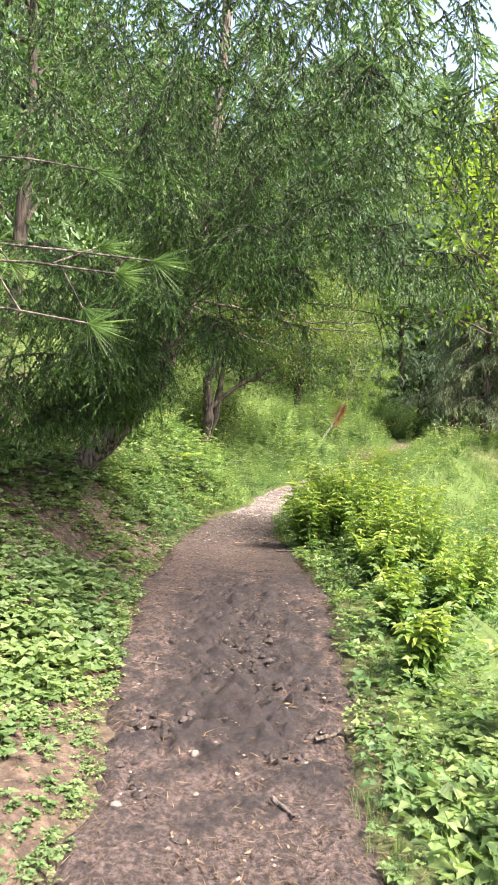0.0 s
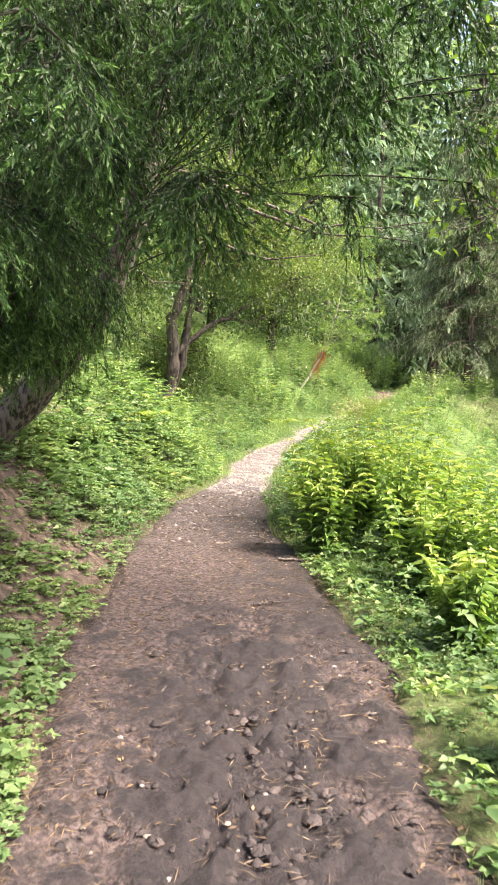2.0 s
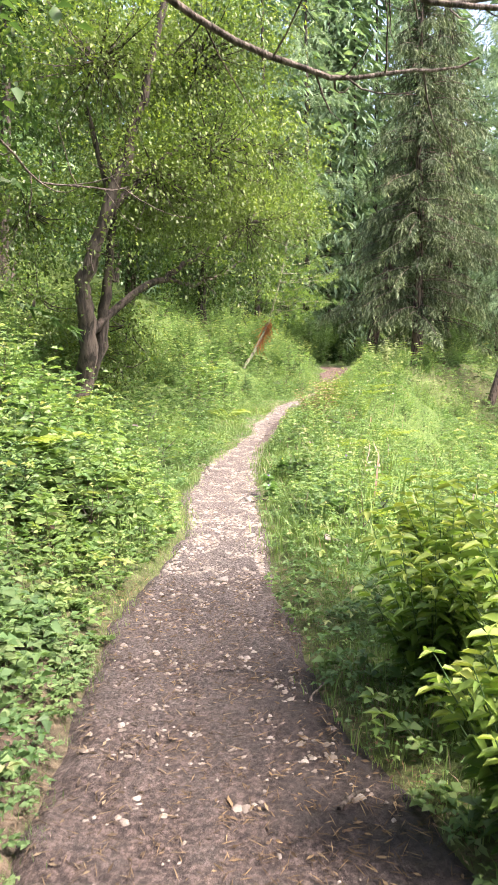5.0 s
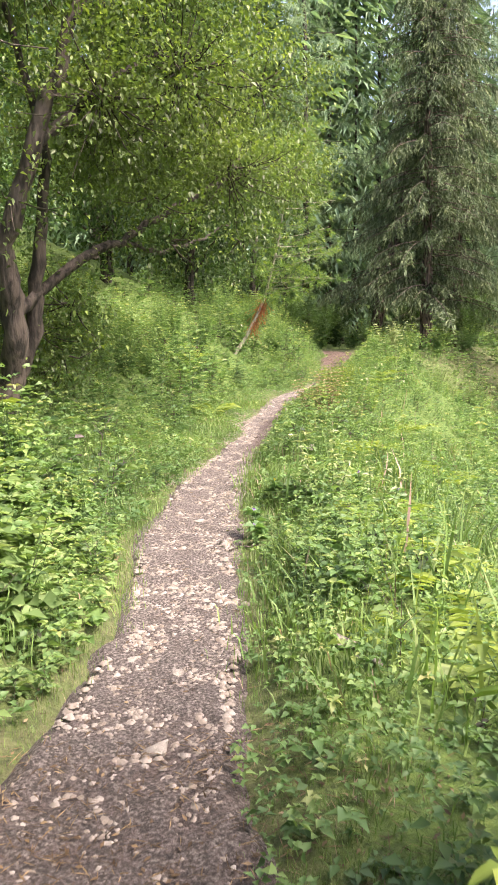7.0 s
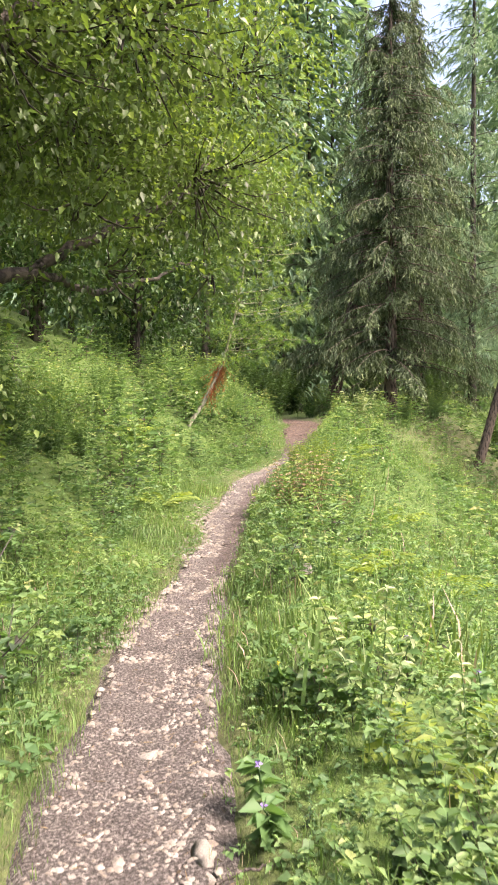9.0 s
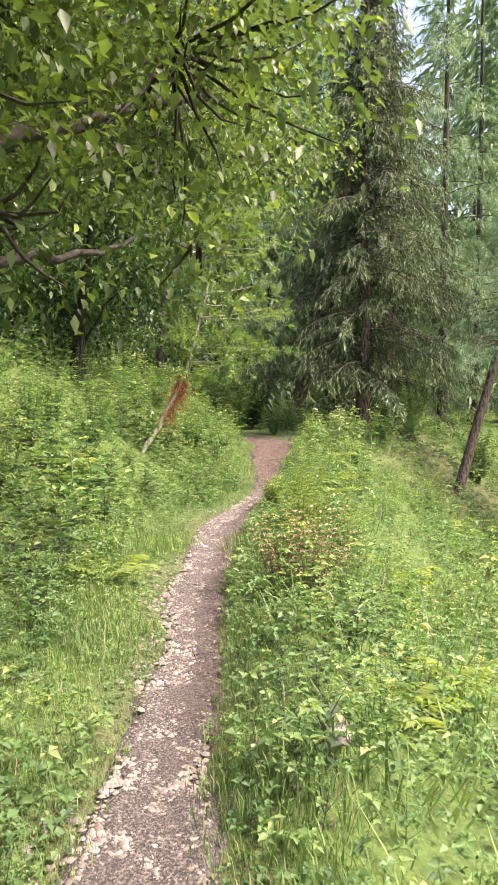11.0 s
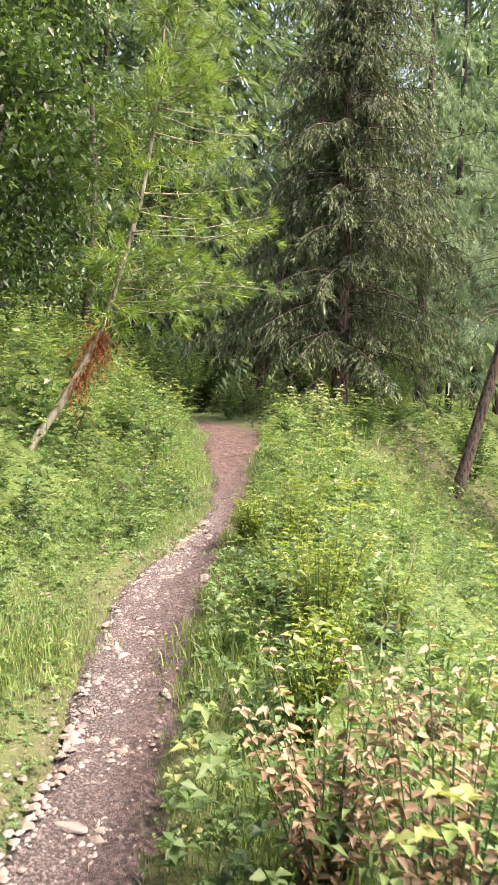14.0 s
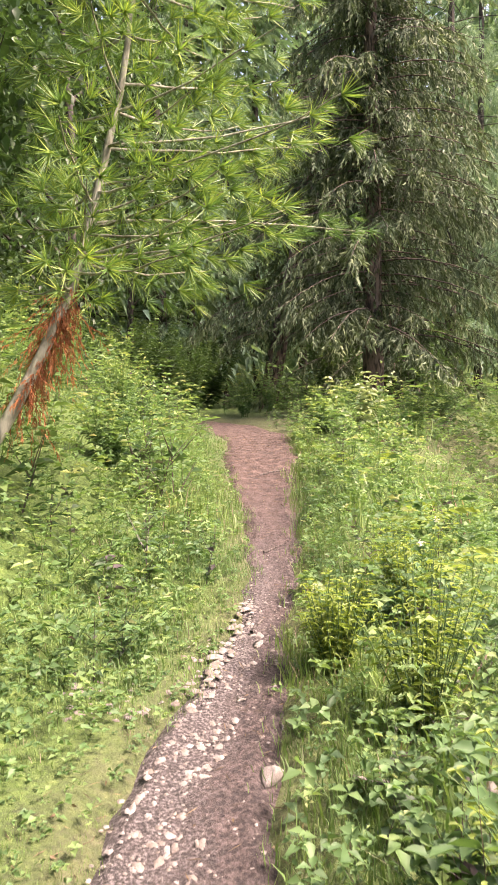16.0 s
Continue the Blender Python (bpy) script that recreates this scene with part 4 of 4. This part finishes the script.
def tuft(soup, p, d, n=34, length=0.14, width=0.003, t0=0.3, t1=0.9, spread=0.55):
    w = unit(np.asarray(d, float)) + rng.normal(0, spread, (n, 3)) + np.array([0, 0, -0.12])
    needles(soup, np.repeat(np.asarray(p, float)[None], n, 0), w, length * rng.uniform(0.75, 1.1, n), width, rng.uniform(t0, t1, n))


# pine bough with long needles beside the start
root = tree_root("pine_tree", -2.6, 3.6, "pine with long soft needles beside the path")
O = np.array(root.location)
wood, fol = Soup(), Soup()
p = curve_pts((0, 0, 0), (0.1, 0.1, 7.0), 0, 0.02, 14)
tube(wood, p, np.linspace(0.1, 0.03, 14), 10, 0.5, 0.05)
for ex, ey, ez in ((0.04, 2.85, 2.3), (-0.1, 2.8, 2.17), (-0.16, 2.7, 2.0), (-0.75, 3.2, 2.35), (-0.85, 2.6, 2.6), (-0.35, 3.3, 2.75), (-1.5, 2.4, 2.9)):
    a = along(p, np.array([(ez - O[2] + 0.1) / 7]))[0]
    q = curve_pts(a, np.array([ex, ey, ez]) - O, 0.1, 0.015, 8)
    tube(wood, q, np.linspace(0.012, 0.004, 8), 5, 0.5)
    tuft(fol, q[-1], q[-1] - q[-3], 70, 0.19, 0.004, 0.0, 0.55, 0.42)
    for k in range(5):
        b = along(q, rng.uniform(0.45, 0.95, 1))[0]
        e = b + rng.normal(0, 0.12, 3)
        tube(wood, np.stack([b, e]), [0.004, 0.003], 4, 0.5)
        tuft(fol, e, e - b + (q[-1] - q[0]) * 0.1, 50, 0.17, 0.004, 0.0, 0.5, 0.45)
part(root, "trunk", wood, BARK)
part(root, "needles", fol, PINE, False)


def crown_tree(name, x, y, label, limbs, crowns, count, leaf, wide, mat, bark, r0, seed, twig_n=60, group=""):
    """A broadleaved tree: limbs as polylines, leaves in clusters on twigs within ragged lobes."""
    global rng
    rng = np.random.default_rng(seed)
    root = tree_root(name, x, y, label, 0.1, "tree", group)
    O = np.array(root.location)
    wood, fol = Soup(), Soup()
    for pts, r in limbs:
        q = np.array(pts, float) - O
        n = max(12, 4 * len(pts))
        p = along(q, np.linspace(0, 1, n)) + rng.normal(0, 0.015, (n, 3))
        tube(wood, p, np.linspace(r, r * 0.3, n), 8 if r > 0.07 else 5, 0.5, 0.1)
    vol = np.array([a * b * c for (_, (a, b, c)) in crowns])
    for (c, rad), v in zip(crowns, vol / vol.sum()):
        c, rad = np.array(c, float) - O, np.array(rad, float)
        m = max(4, int(count * v / 14))
        dirs = unit(rng.normal(0, 1, (m, 3)))
        rr = rng.random((m, 1)) ** 0.5
        hub = c + dirs * rr * rad * rng.uniform(0.75, 1.15, (m, 1))
        for h, d in zip(hub[: max(3, int(twig_n * v * 3))], dirs):
            s0 = c + (h - c) * 0.15
            tube(wood, curve_pts(s0, h, -0.05, 0.03, 4), np.linspace(0.011, 0.003, 4), 3, 0.5)
        k = 14
        off = rng.normal(0, 1, (m, k, 3)) * leaf * np.array([2.1, 2.1, 1.5])
        pos = (hub[:, None] + off).reshape(-1, 3)
        w = np.repeat(dirs, k, 0) * 0.5 + rng.normal(0, 0.8, (m * k, 3)) + np.array([0, 0, -0.3])
        ln = leaf * rng.uniform(0.6, 1.2, m * k)
        # crown shade put into the tint: leaves deep or low in a lobe are darker
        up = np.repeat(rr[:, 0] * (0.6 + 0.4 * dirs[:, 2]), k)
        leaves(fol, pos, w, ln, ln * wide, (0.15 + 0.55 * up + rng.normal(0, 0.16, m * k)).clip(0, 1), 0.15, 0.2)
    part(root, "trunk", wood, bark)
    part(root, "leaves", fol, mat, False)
    return root


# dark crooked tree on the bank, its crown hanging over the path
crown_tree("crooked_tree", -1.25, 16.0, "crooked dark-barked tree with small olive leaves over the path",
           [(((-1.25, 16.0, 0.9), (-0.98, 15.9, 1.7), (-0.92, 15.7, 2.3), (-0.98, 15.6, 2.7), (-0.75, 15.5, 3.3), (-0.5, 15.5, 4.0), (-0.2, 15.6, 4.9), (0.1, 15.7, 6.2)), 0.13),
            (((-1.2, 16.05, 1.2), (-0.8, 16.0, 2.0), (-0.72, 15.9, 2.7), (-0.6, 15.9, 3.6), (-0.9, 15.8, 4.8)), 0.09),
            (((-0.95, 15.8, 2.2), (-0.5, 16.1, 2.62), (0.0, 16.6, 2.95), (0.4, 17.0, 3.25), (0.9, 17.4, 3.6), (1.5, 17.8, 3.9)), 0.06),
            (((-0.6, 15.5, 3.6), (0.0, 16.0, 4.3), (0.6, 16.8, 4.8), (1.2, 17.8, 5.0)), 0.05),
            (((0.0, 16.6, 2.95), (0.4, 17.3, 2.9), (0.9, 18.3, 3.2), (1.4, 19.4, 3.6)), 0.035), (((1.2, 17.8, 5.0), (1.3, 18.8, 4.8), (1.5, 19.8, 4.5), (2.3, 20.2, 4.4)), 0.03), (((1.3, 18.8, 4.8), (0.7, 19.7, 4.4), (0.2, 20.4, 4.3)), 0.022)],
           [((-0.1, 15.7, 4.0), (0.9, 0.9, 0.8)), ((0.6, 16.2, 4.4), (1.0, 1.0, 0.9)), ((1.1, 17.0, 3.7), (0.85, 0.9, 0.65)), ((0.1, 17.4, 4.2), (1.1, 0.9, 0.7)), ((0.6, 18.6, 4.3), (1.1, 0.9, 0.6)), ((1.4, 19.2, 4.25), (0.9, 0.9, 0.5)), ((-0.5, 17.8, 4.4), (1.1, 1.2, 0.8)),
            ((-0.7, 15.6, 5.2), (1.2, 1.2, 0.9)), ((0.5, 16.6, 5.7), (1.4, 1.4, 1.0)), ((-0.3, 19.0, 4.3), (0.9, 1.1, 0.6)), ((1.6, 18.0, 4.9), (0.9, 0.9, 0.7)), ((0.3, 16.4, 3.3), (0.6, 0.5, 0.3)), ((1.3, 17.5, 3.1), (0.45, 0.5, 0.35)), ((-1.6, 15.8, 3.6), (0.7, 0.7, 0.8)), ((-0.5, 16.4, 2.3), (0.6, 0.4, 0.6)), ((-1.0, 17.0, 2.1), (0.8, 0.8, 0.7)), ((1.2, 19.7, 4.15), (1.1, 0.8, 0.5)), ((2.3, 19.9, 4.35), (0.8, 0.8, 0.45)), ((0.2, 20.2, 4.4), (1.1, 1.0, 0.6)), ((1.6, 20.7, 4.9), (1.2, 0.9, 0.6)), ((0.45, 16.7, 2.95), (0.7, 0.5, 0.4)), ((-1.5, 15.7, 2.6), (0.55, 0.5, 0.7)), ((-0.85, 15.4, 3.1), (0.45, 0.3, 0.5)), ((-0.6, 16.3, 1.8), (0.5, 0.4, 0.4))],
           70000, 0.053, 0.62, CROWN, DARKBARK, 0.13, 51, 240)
# broadleaved tree with bright leaves whose twigs reach in from the valley side
crown_tree("bright_leaved_tree", 4.6, 10.6, "slender tree with bright green leaves on the slope",
           [(((4.6, 10.6, -1.2), (4.3, 10.4, 1.0), (3.9, 10.0, 2.6), (3.4, 9.6, 4.0), (3.0, 9.2, 5.6)), 0.07), (((3.9, 10.0, 2.6), (3.2, 9.5, 3.0), (2.4, 9.0, 3.15), (1.9, 8.8, 3.2)), 0.022), (((3.6, 9.8, 3.4), (2.9, 8.8, 3.7), (2.3, 8.0, 3.9)), 0.02)],
           [((2.4, 9.0, 3.2), (0.55, 0.5, 0.35)), ((2.7, 8.6, 3.75), (0.7, 0.7, 0.5)), ((3.4, 9.4, 3.5), (0.7, 0.6, 0.6)), ((3.2, 9.2, 5.0), (1.1, 1.0, 0.9)), ((2.3, 8.0, 4.3), (0.7, 0.6, 0.5))],
           2600, 0.085, 0.62, BRIGHT, TWIG, 0.07, 52, 60)
# dark broadleaved trees on the bank behind the young pine
for k, (x, y, s) in enumerate(((1.2, 29.5, 1.0), (-0.8, 26.8, 1.05), (3.6, 35.5, 1.1), (-3.2, 22.5, 1.1), (-3.6, 17.8, 1.1), (-4.0, 12.4, 1.15), (-4.6, 8.0, 1.1), (1.8, 39.5, 1.2), (6.6, 46.5, 1.2), (-1.5, 33.0, 1.3), (-5.0, 28.0, 1.3))):
    g = float(land(x, y))
    lim = [(((x, y, g), (x + 0.15, y - 0.1, g + 1.6), (x + 0.3, y - 0.1, g + 3.4 * s), (x + 0.2, y, g + 6 * s)), 0.14 * s)]
    cr = []
    r2 = np.random.default_rng(600 + k)
    for j in range(12):
        a = r2.uniform(0, 6.28)
        q = r2.uniform(0.6, 1.9) * s
        cz = g + (0.9 + (6.8 * (j + r2.random()) / 12)) * s
        cr.append(((x + math.cos(a) * q, y + math.sin(a) * q, cz), (1.15 * s, 1.15 * s, 0.85 * s)))
        lim.append((((x + 0.2, y, cz - 1.2), (x + math.cos(a) * q * 0.5, y + math.sin(a) * q * 0.5, cz - 0.5), (x + math.cos(a) * q, y + math.sin(a) * q, cz)), 0.04 * s))
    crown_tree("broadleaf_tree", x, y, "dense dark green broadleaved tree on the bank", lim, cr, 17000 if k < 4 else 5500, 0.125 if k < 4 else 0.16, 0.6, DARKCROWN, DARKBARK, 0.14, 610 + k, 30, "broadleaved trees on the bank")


# young leaning pine with a clump of dead red needles at its foot
rng = np.random.default_rng(77)
root = tree_root("young_pine", 2.05, 26.1, "young leaning pine with a dead red clump low down")
O = np.array(root.location)
wood, fol, dead = Soup(), Soup(), Soup()
tr = np.array([(2.05, 26.1, O[2]), (2.43, 26.2, 2.19), (2.68, 26.3, 2.65), (2.86, 26.4, 3.03), (3.06, 26.5, 3.7), (3.25, 26.6, 4.4), (3.45, 26.75, 5.6), (3.5, 26.8, 7.0)]) - O
p = along(tr, np.linspace(0, 1, 24))
tube(wood, p, np.linspace(0.045, 0.013, 24), 9, 0.5, 0.06)
for k in range(64):
    s = rng.uniform(0.42, 0.98)
    a = along(tr, np.array([s]))[0]
    th = rng.uniform(-1.9, 2.2)
    ln = rng.uniform(0.5, 1.5) * (1.3 - 0.7 * s) * (1.35 if math.cos(th) > 0.3 and s > 0.55 else 1.0)
    b = a + np.array([math.cos(th) * ln, math.sin(th) * ln * 0.8, rng.uniform(-0.05, 0.35)])
    q = curve_pts(a, b, -0.06, 0.02, 7)
    tube(wood, q, np.linspace(0.011, 0.004, 7), 5, 0.5)
    for m in range(11):
        c = along(q, rng.uniform(0.35, 1.0, 1))[0]
        e = c + rng.normal(0, 0.12, 3) + (b - a) * 0.06
        tuft(fol, e, e - c + (b - a) * 0.2, 30, 0.18, 0.0085, 0.25, 1.0, 0.5)
# one pale bare limb with needles at its tip
q = curve_pts(np.array([2.96, 26.45, 3.42]) - O, np.array([4.7, 26.0, 3.35]) - O, 0.05, 0.012, 12)
tube(wood, q, np.linspace(0.014, 0.005, 12), 6, 0.5)
for m in range(16):
    e = along(q, rng.uniform(0.72, 1.0, 1))[0] + rng.normal(0, 0.06, 3)
    tuft(fol, e, (1, -0.2, 0), 26, 0.14, 0.005, 0.2, 0.8, 0.5)
for k in range(170):
    a = along(tr, np.array([rng.uniform(0.2, 0.44)]))[0]
    b = a + np.array([rng.normal(-0.06, 0.11), rng.normal(-0.05, 0.11), -rng.uniform(0.1, 0.48)])
    spray(dead, np.stack([a, (a + b) / 2 + rng.normal(0, 0.03, 3), b]), 34, 0.05, 0.006, 0.2, 0.9, 1.3, 0.5)
part(root, "trunk", wood, PINEBARK)
part(root, "needles", fol, PINE, False)
part(root, "dead_needles", dead, REDDEAD, False)


def fir(name, x, y, height, spread, label, mat=FIRLEAF, bark=REDBARK, lean=(0.0, 0.0), r0=0.3, clear=1.4, density=1.0, needle=0.16, seed=0, tufty=False, group="", droop=0.35):
    """A conifer: trunk, tiers of drooping boughs with flat sprays."""
    global rng
    rng = np.random.default_rng(seed)
    root = tree_root(name, x, y, label, 0.15, "tree", group)
    wood, fol = Soup(), Soup()
    k = np.linspace(0, 1, 14)
    p = np.stack([lean[0] * height * k, lean[1] * height * k, height * k], -1) + rng.normal(0, 0.03, (14, 3)) * k[:, None]
    tube(wood, p, r0 * (1 - 0.93 * k) + 0.01, 10, 0.5, 0.05)
    n = int(height * 9 * density)
    for i in range(n):
        s = clear / height + (1 - clear / height) * (i + rng.random()) / n
        a = along(p, np.array([s]))[0]
        th = rng.uniform(0, 6.28)
        ln = spread * (1.02 - s) ** 0.8 * rng.uniform(0.45, 1.25)
        b = a + np.array([math.cos(th) * ln, math.sin(th) * ln, -droop * ln + 0.15])
        q = curve_pts(a, b, 0.08 * ln, 0.03, 6)
        tube(wood, q, np.linspace(0.022, 0.005, 6), 4, 0.4)
        m = max(4, int(ln * 13))
        # shade inside the tree put into the tint: darkest needles close to the trunk
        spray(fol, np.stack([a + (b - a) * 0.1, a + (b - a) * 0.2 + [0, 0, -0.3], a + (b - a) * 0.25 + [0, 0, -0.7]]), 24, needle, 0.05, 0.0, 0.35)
        for j in range(m):
            u = rng.uniform(0.0, 1.0) ** 0.8
            c = along(q, np.array([u]))[0]
            sd = np.array([-math.sin(th), math.cos(th), 0]) * rng.choice([-1, 1])
            e = c + sd * rng.uniform(0.03, 0.5) * (1.1 - 0.5 * u) + (b - a) / max(ln, 0.1) * rng.uniform(0.05, 0.3) + np.array([0, 0, -rng.uniform(0.1, 0.6)])
            if tufty:
                tuft(fol, e, e - c, 13, needle * 1.25, 0.02, 0.2, 0.9, 0.5)
            else:
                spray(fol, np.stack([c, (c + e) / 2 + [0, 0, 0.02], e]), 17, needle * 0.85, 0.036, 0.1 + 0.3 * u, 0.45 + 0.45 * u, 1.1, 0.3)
    part(root, "trunk", wood, bark)
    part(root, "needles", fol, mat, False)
    return root


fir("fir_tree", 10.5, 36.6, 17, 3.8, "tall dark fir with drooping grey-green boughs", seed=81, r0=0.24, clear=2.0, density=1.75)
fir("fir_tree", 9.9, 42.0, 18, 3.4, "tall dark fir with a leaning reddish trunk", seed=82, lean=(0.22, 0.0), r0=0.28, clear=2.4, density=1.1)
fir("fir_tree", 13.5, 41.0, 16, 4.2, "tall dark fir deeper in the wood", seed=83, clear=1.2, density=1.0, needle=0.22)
fir("leaning_pine", 12.4, 34.0, 15, 2.6, "leaning conifer with a bare lower trunk on the slope", HAZED_BLUEPINE, REDBARK, (0.31, 0.02), 0.15, 4.5, 0.5, 0.2, 84, True)
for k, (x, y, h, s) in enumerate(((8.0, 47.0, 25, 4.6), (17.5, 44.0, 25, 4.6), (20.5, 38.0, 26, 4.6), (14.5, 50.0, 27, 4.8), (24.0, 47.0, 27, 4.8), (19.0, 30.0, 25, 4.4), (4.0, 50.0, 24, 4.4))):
    fir("blue_pine", x, y, h, s, "tall blue-green pine with soft hanging needles", HAZED_BLUEPINE, DARKBARK, (0, 0), 0.2, 2.0, 0.45, 0.34, 90 + k, True, "pines beyond the slope", 0.1)

# woods across the valley and up the hill
wood, fol = Soup(), Soup()
rng = np.random.default_rng(5)
for k in range(125):
    if k < 62:
        y = rng.uniform(46, 95)
        x = y * rng.uniform(-0.05, 0.85) + rng.uniform(0, 6)
    elif k < 84:
        x, y = rng.uniform(32, 64), rng.uniform(-10, 55)
    elif k < 104:
        x, y = rng.uniform(-30, 8), rng.uniform(44, 85)
    else:
        x, y = rng.uniform(-26, -8), rng.uniform(6, 46)
    h = rng.uniform(22, 33)
    g = float(land(x, y))
    tube(wood, [(x, y, g - 0.3), (x + 0.1, y, g + h * 0.5), (x, y, g + h)], [0.2, 0.11, 0.02], 5, 0.5)
    n = 1500
    s = rng.random(n)
    a = rng.uniform(0, 6.28, n)
    r = h * 0.22 * (1.02 - s) ** 0.7 * rng.uniform(0.15, 1.0, n)
    q = np.stack([x + np.cos(a) * r, y + np.sin(a) * r, g + h * (0.03 + 0.97 * s)], -1)
    w = np.stack([np.cos(a), np.sin(a), rng.uniform(-0.7, 0.1, n)], -1)
    leaves(fol, q, w, rng.uniform(0.55, 1.2, n), rng.uniform(0.1, 0.22, n), rng.uniform(0.05, 0.75, n), 0.2, 0.35)
far = tagged(new("far_woods", fol.mesh("far_woods", HAZED_BLUEPINE)), "green conifer woods on the far hillside, haze put into their colour", "woods", kind="stuff")
tagged(new("far_trunks", wood.mesh("far_trunks", DARKBARK, True)), "trunks of the conifer woods on the hillside", "woods", kind="stuff")
rng = np.random.default_rng(9)

# ---- small things ----


def flower(x, y, z, mat, size, label, name="flower", petals=6):
    """A flower on a slender leafy stem."""
    root = new(name)
    g = float(land(x, y))
    root.location = (x, y, g)
    st, lf, pt = Soup(), Soup(), Soup()
    top = np.array([rng.normal(0, 0.05), rng.normal(0, 0.05), z - g])
    p = curve_pts((0, 0, 0), top, 0.02, 0.01, 7)
    tube(st, p, np.linspace(0.006, 0.003, 7), 4, 0.3)
    q = along(p, rng.uniform(0.1, 0.95, 22))
    a = rng.uniform(0, 6.28, 22)
    leaves(lf, q, np.stack([np.cos(a), np.sin(a), 0.3 + 0 * a], -1), 0.1, 0.06, 0.5)
    a = np.arange(petals) * 6.28 / petals
    face = np.array([0, -0.5, 0.3])
    leaves(pt, np.repeat(p[-1:], petals, 0), np.stack([np.cos(a), 0 * a - 0.35, np.sin(a)], -1) + face * 0.2, size, size * 0.75, rng.random(petals), 0.1, 0.0)
    for nm, s, m in (("stem", st, HERB), ("leaves", lf, HERB), ("petals", pt, mat)):
        part(root, nm, s, m, False)
    return tagged(root, label, "flower")


for x, y, z in ((2.25, 25.7, 2.36), (1.35, 24.0, 1.65), (1.2, 24.8, 1.7), (4.9, 25.6, 1.35), (4.3, 23.2, 1.2), (5.4, 26.3, 1.35), (4.7, 24.4, 1.15), (5.9, 27.2, 1.4), (6.2, 26.2, 1.0)):
    tagged(flower(x, y, z, PETAL, 0.034, "pale pink flower on a tall leafy stem"), group="pale flowers")
for x, y, z in ((1.25, 9.2, 1.1), (1.05, 9.6, 0.95), (1.7, 10.2, 1.15), (1.45, 8.9, 1.2), (2.0, 11.4, 0.95), (1.3, 15.2, 0.75)):
    tagged(flower(x, y, z, YELLOW, 0.018, "small yellow flower among the leaves", petals=5), group="yellow flowers")
for x, y, z in ((1.02, 14.35, 0.66), (0.98, 14.1, 0.6), (2.2, 15.6, 0.7), (2.4, 15.2, 0.6)):
    tagged(flower(x, y, z, VIOLET, 0.02, "small violet flower beside the path", petals=5), group="violet flowers")
for k, (x, y, h) in enumerate(((1.68, 14.95, 0.75), (1.95, 14.4, 0.6), (2.0, 16.0, 0.55), (2.6, 16.6, 0.6))):
    leafy_bush("tall_weed", x, y, h, PALELEAF if k < 2 else HERB, 3, 0.08, 0.4, "tall pale weed standing above the herbs", 500 + k, "tall weeds")


def stick(pts, r, label="fallen broken stick on the path"):
    s = Soup()
    p = along(np.array(pts, float), np.linspace(0, 1, 9)) + rng.normal(0, 0.004, (9, 3))
    p[:, 2] += np.maximum(trail_z(p[:, 0], p[:, 1]), 0) + r * 0.7
    o = p[0].copy()
    tube(s, p - o, np.linspace(r, r * 0.6, 9), 7, 0.5, 0.12)
    ob = new("stick", s.mesh("stick", TWIG, True))
    ob.location = o
    return tagged(ob, label, "stick", "sticks on the path")


for x, y, ln, a, r in ((0.56, 8.45, 0.3, -0.5, 0.013), (0.41, 8.98, 0.13, 0.6, 0.01), (0.35, 7.4, 0.22, 0.2, 0.008), (0.75, 3.55, 0.4, 0.5, 0.012), (0.55, 3.0, 0.16, -1.0, 0.012), (0.1, 10.1, 0.2, -0.3, 0.006), (0.45, 9.7, 0.25, 0.9, 0.006),
                       (-0.3, 4.5, 0.25, 0.1, 0.006), (-0.1, 6.1, 0.2, 1.2, 0.006), (0.8, 5.9, 0.2, -0.2, 0.007), (3.72, 25.55, 0.22, 0.9, 0.012), (0.75, 13.9, 0.2, 0.2, 0.007), (1.65, 19.3, 0.15, 0.1, 0.008), (4.3, 26.9, 0.3, 0.6, 0.01), (5.2, 29.5, 0.4, 0.3, 0.012)):
    dx, dy = math.cos(a) * ln, math.sin(a) * ln
    stick([(x, y, 0), (x + dx * 0.5, y + dy * 0.5 + 0.02, 0.004), (x + dx, y + dy, 0)], r)
for x, y, s, k in ((1.1, 12.1, 0.2, 0), (1.22, 11.95, 0.13, 2), (3.62, 23.9, 0.16, 3), (4.15, 23.9, 0.24, 1)):
    ob = tagged(new("rock", STONE_MESH[k]), "pale rock lying among the herbs beside the path", "rock", "rocks beside the path")
    ob.matrix_world = pose(x, y, float(land(x, y)) + s * 0.15, 20, 10, 40 * k) @ Matrix.Scale(s * 1.2, 4)
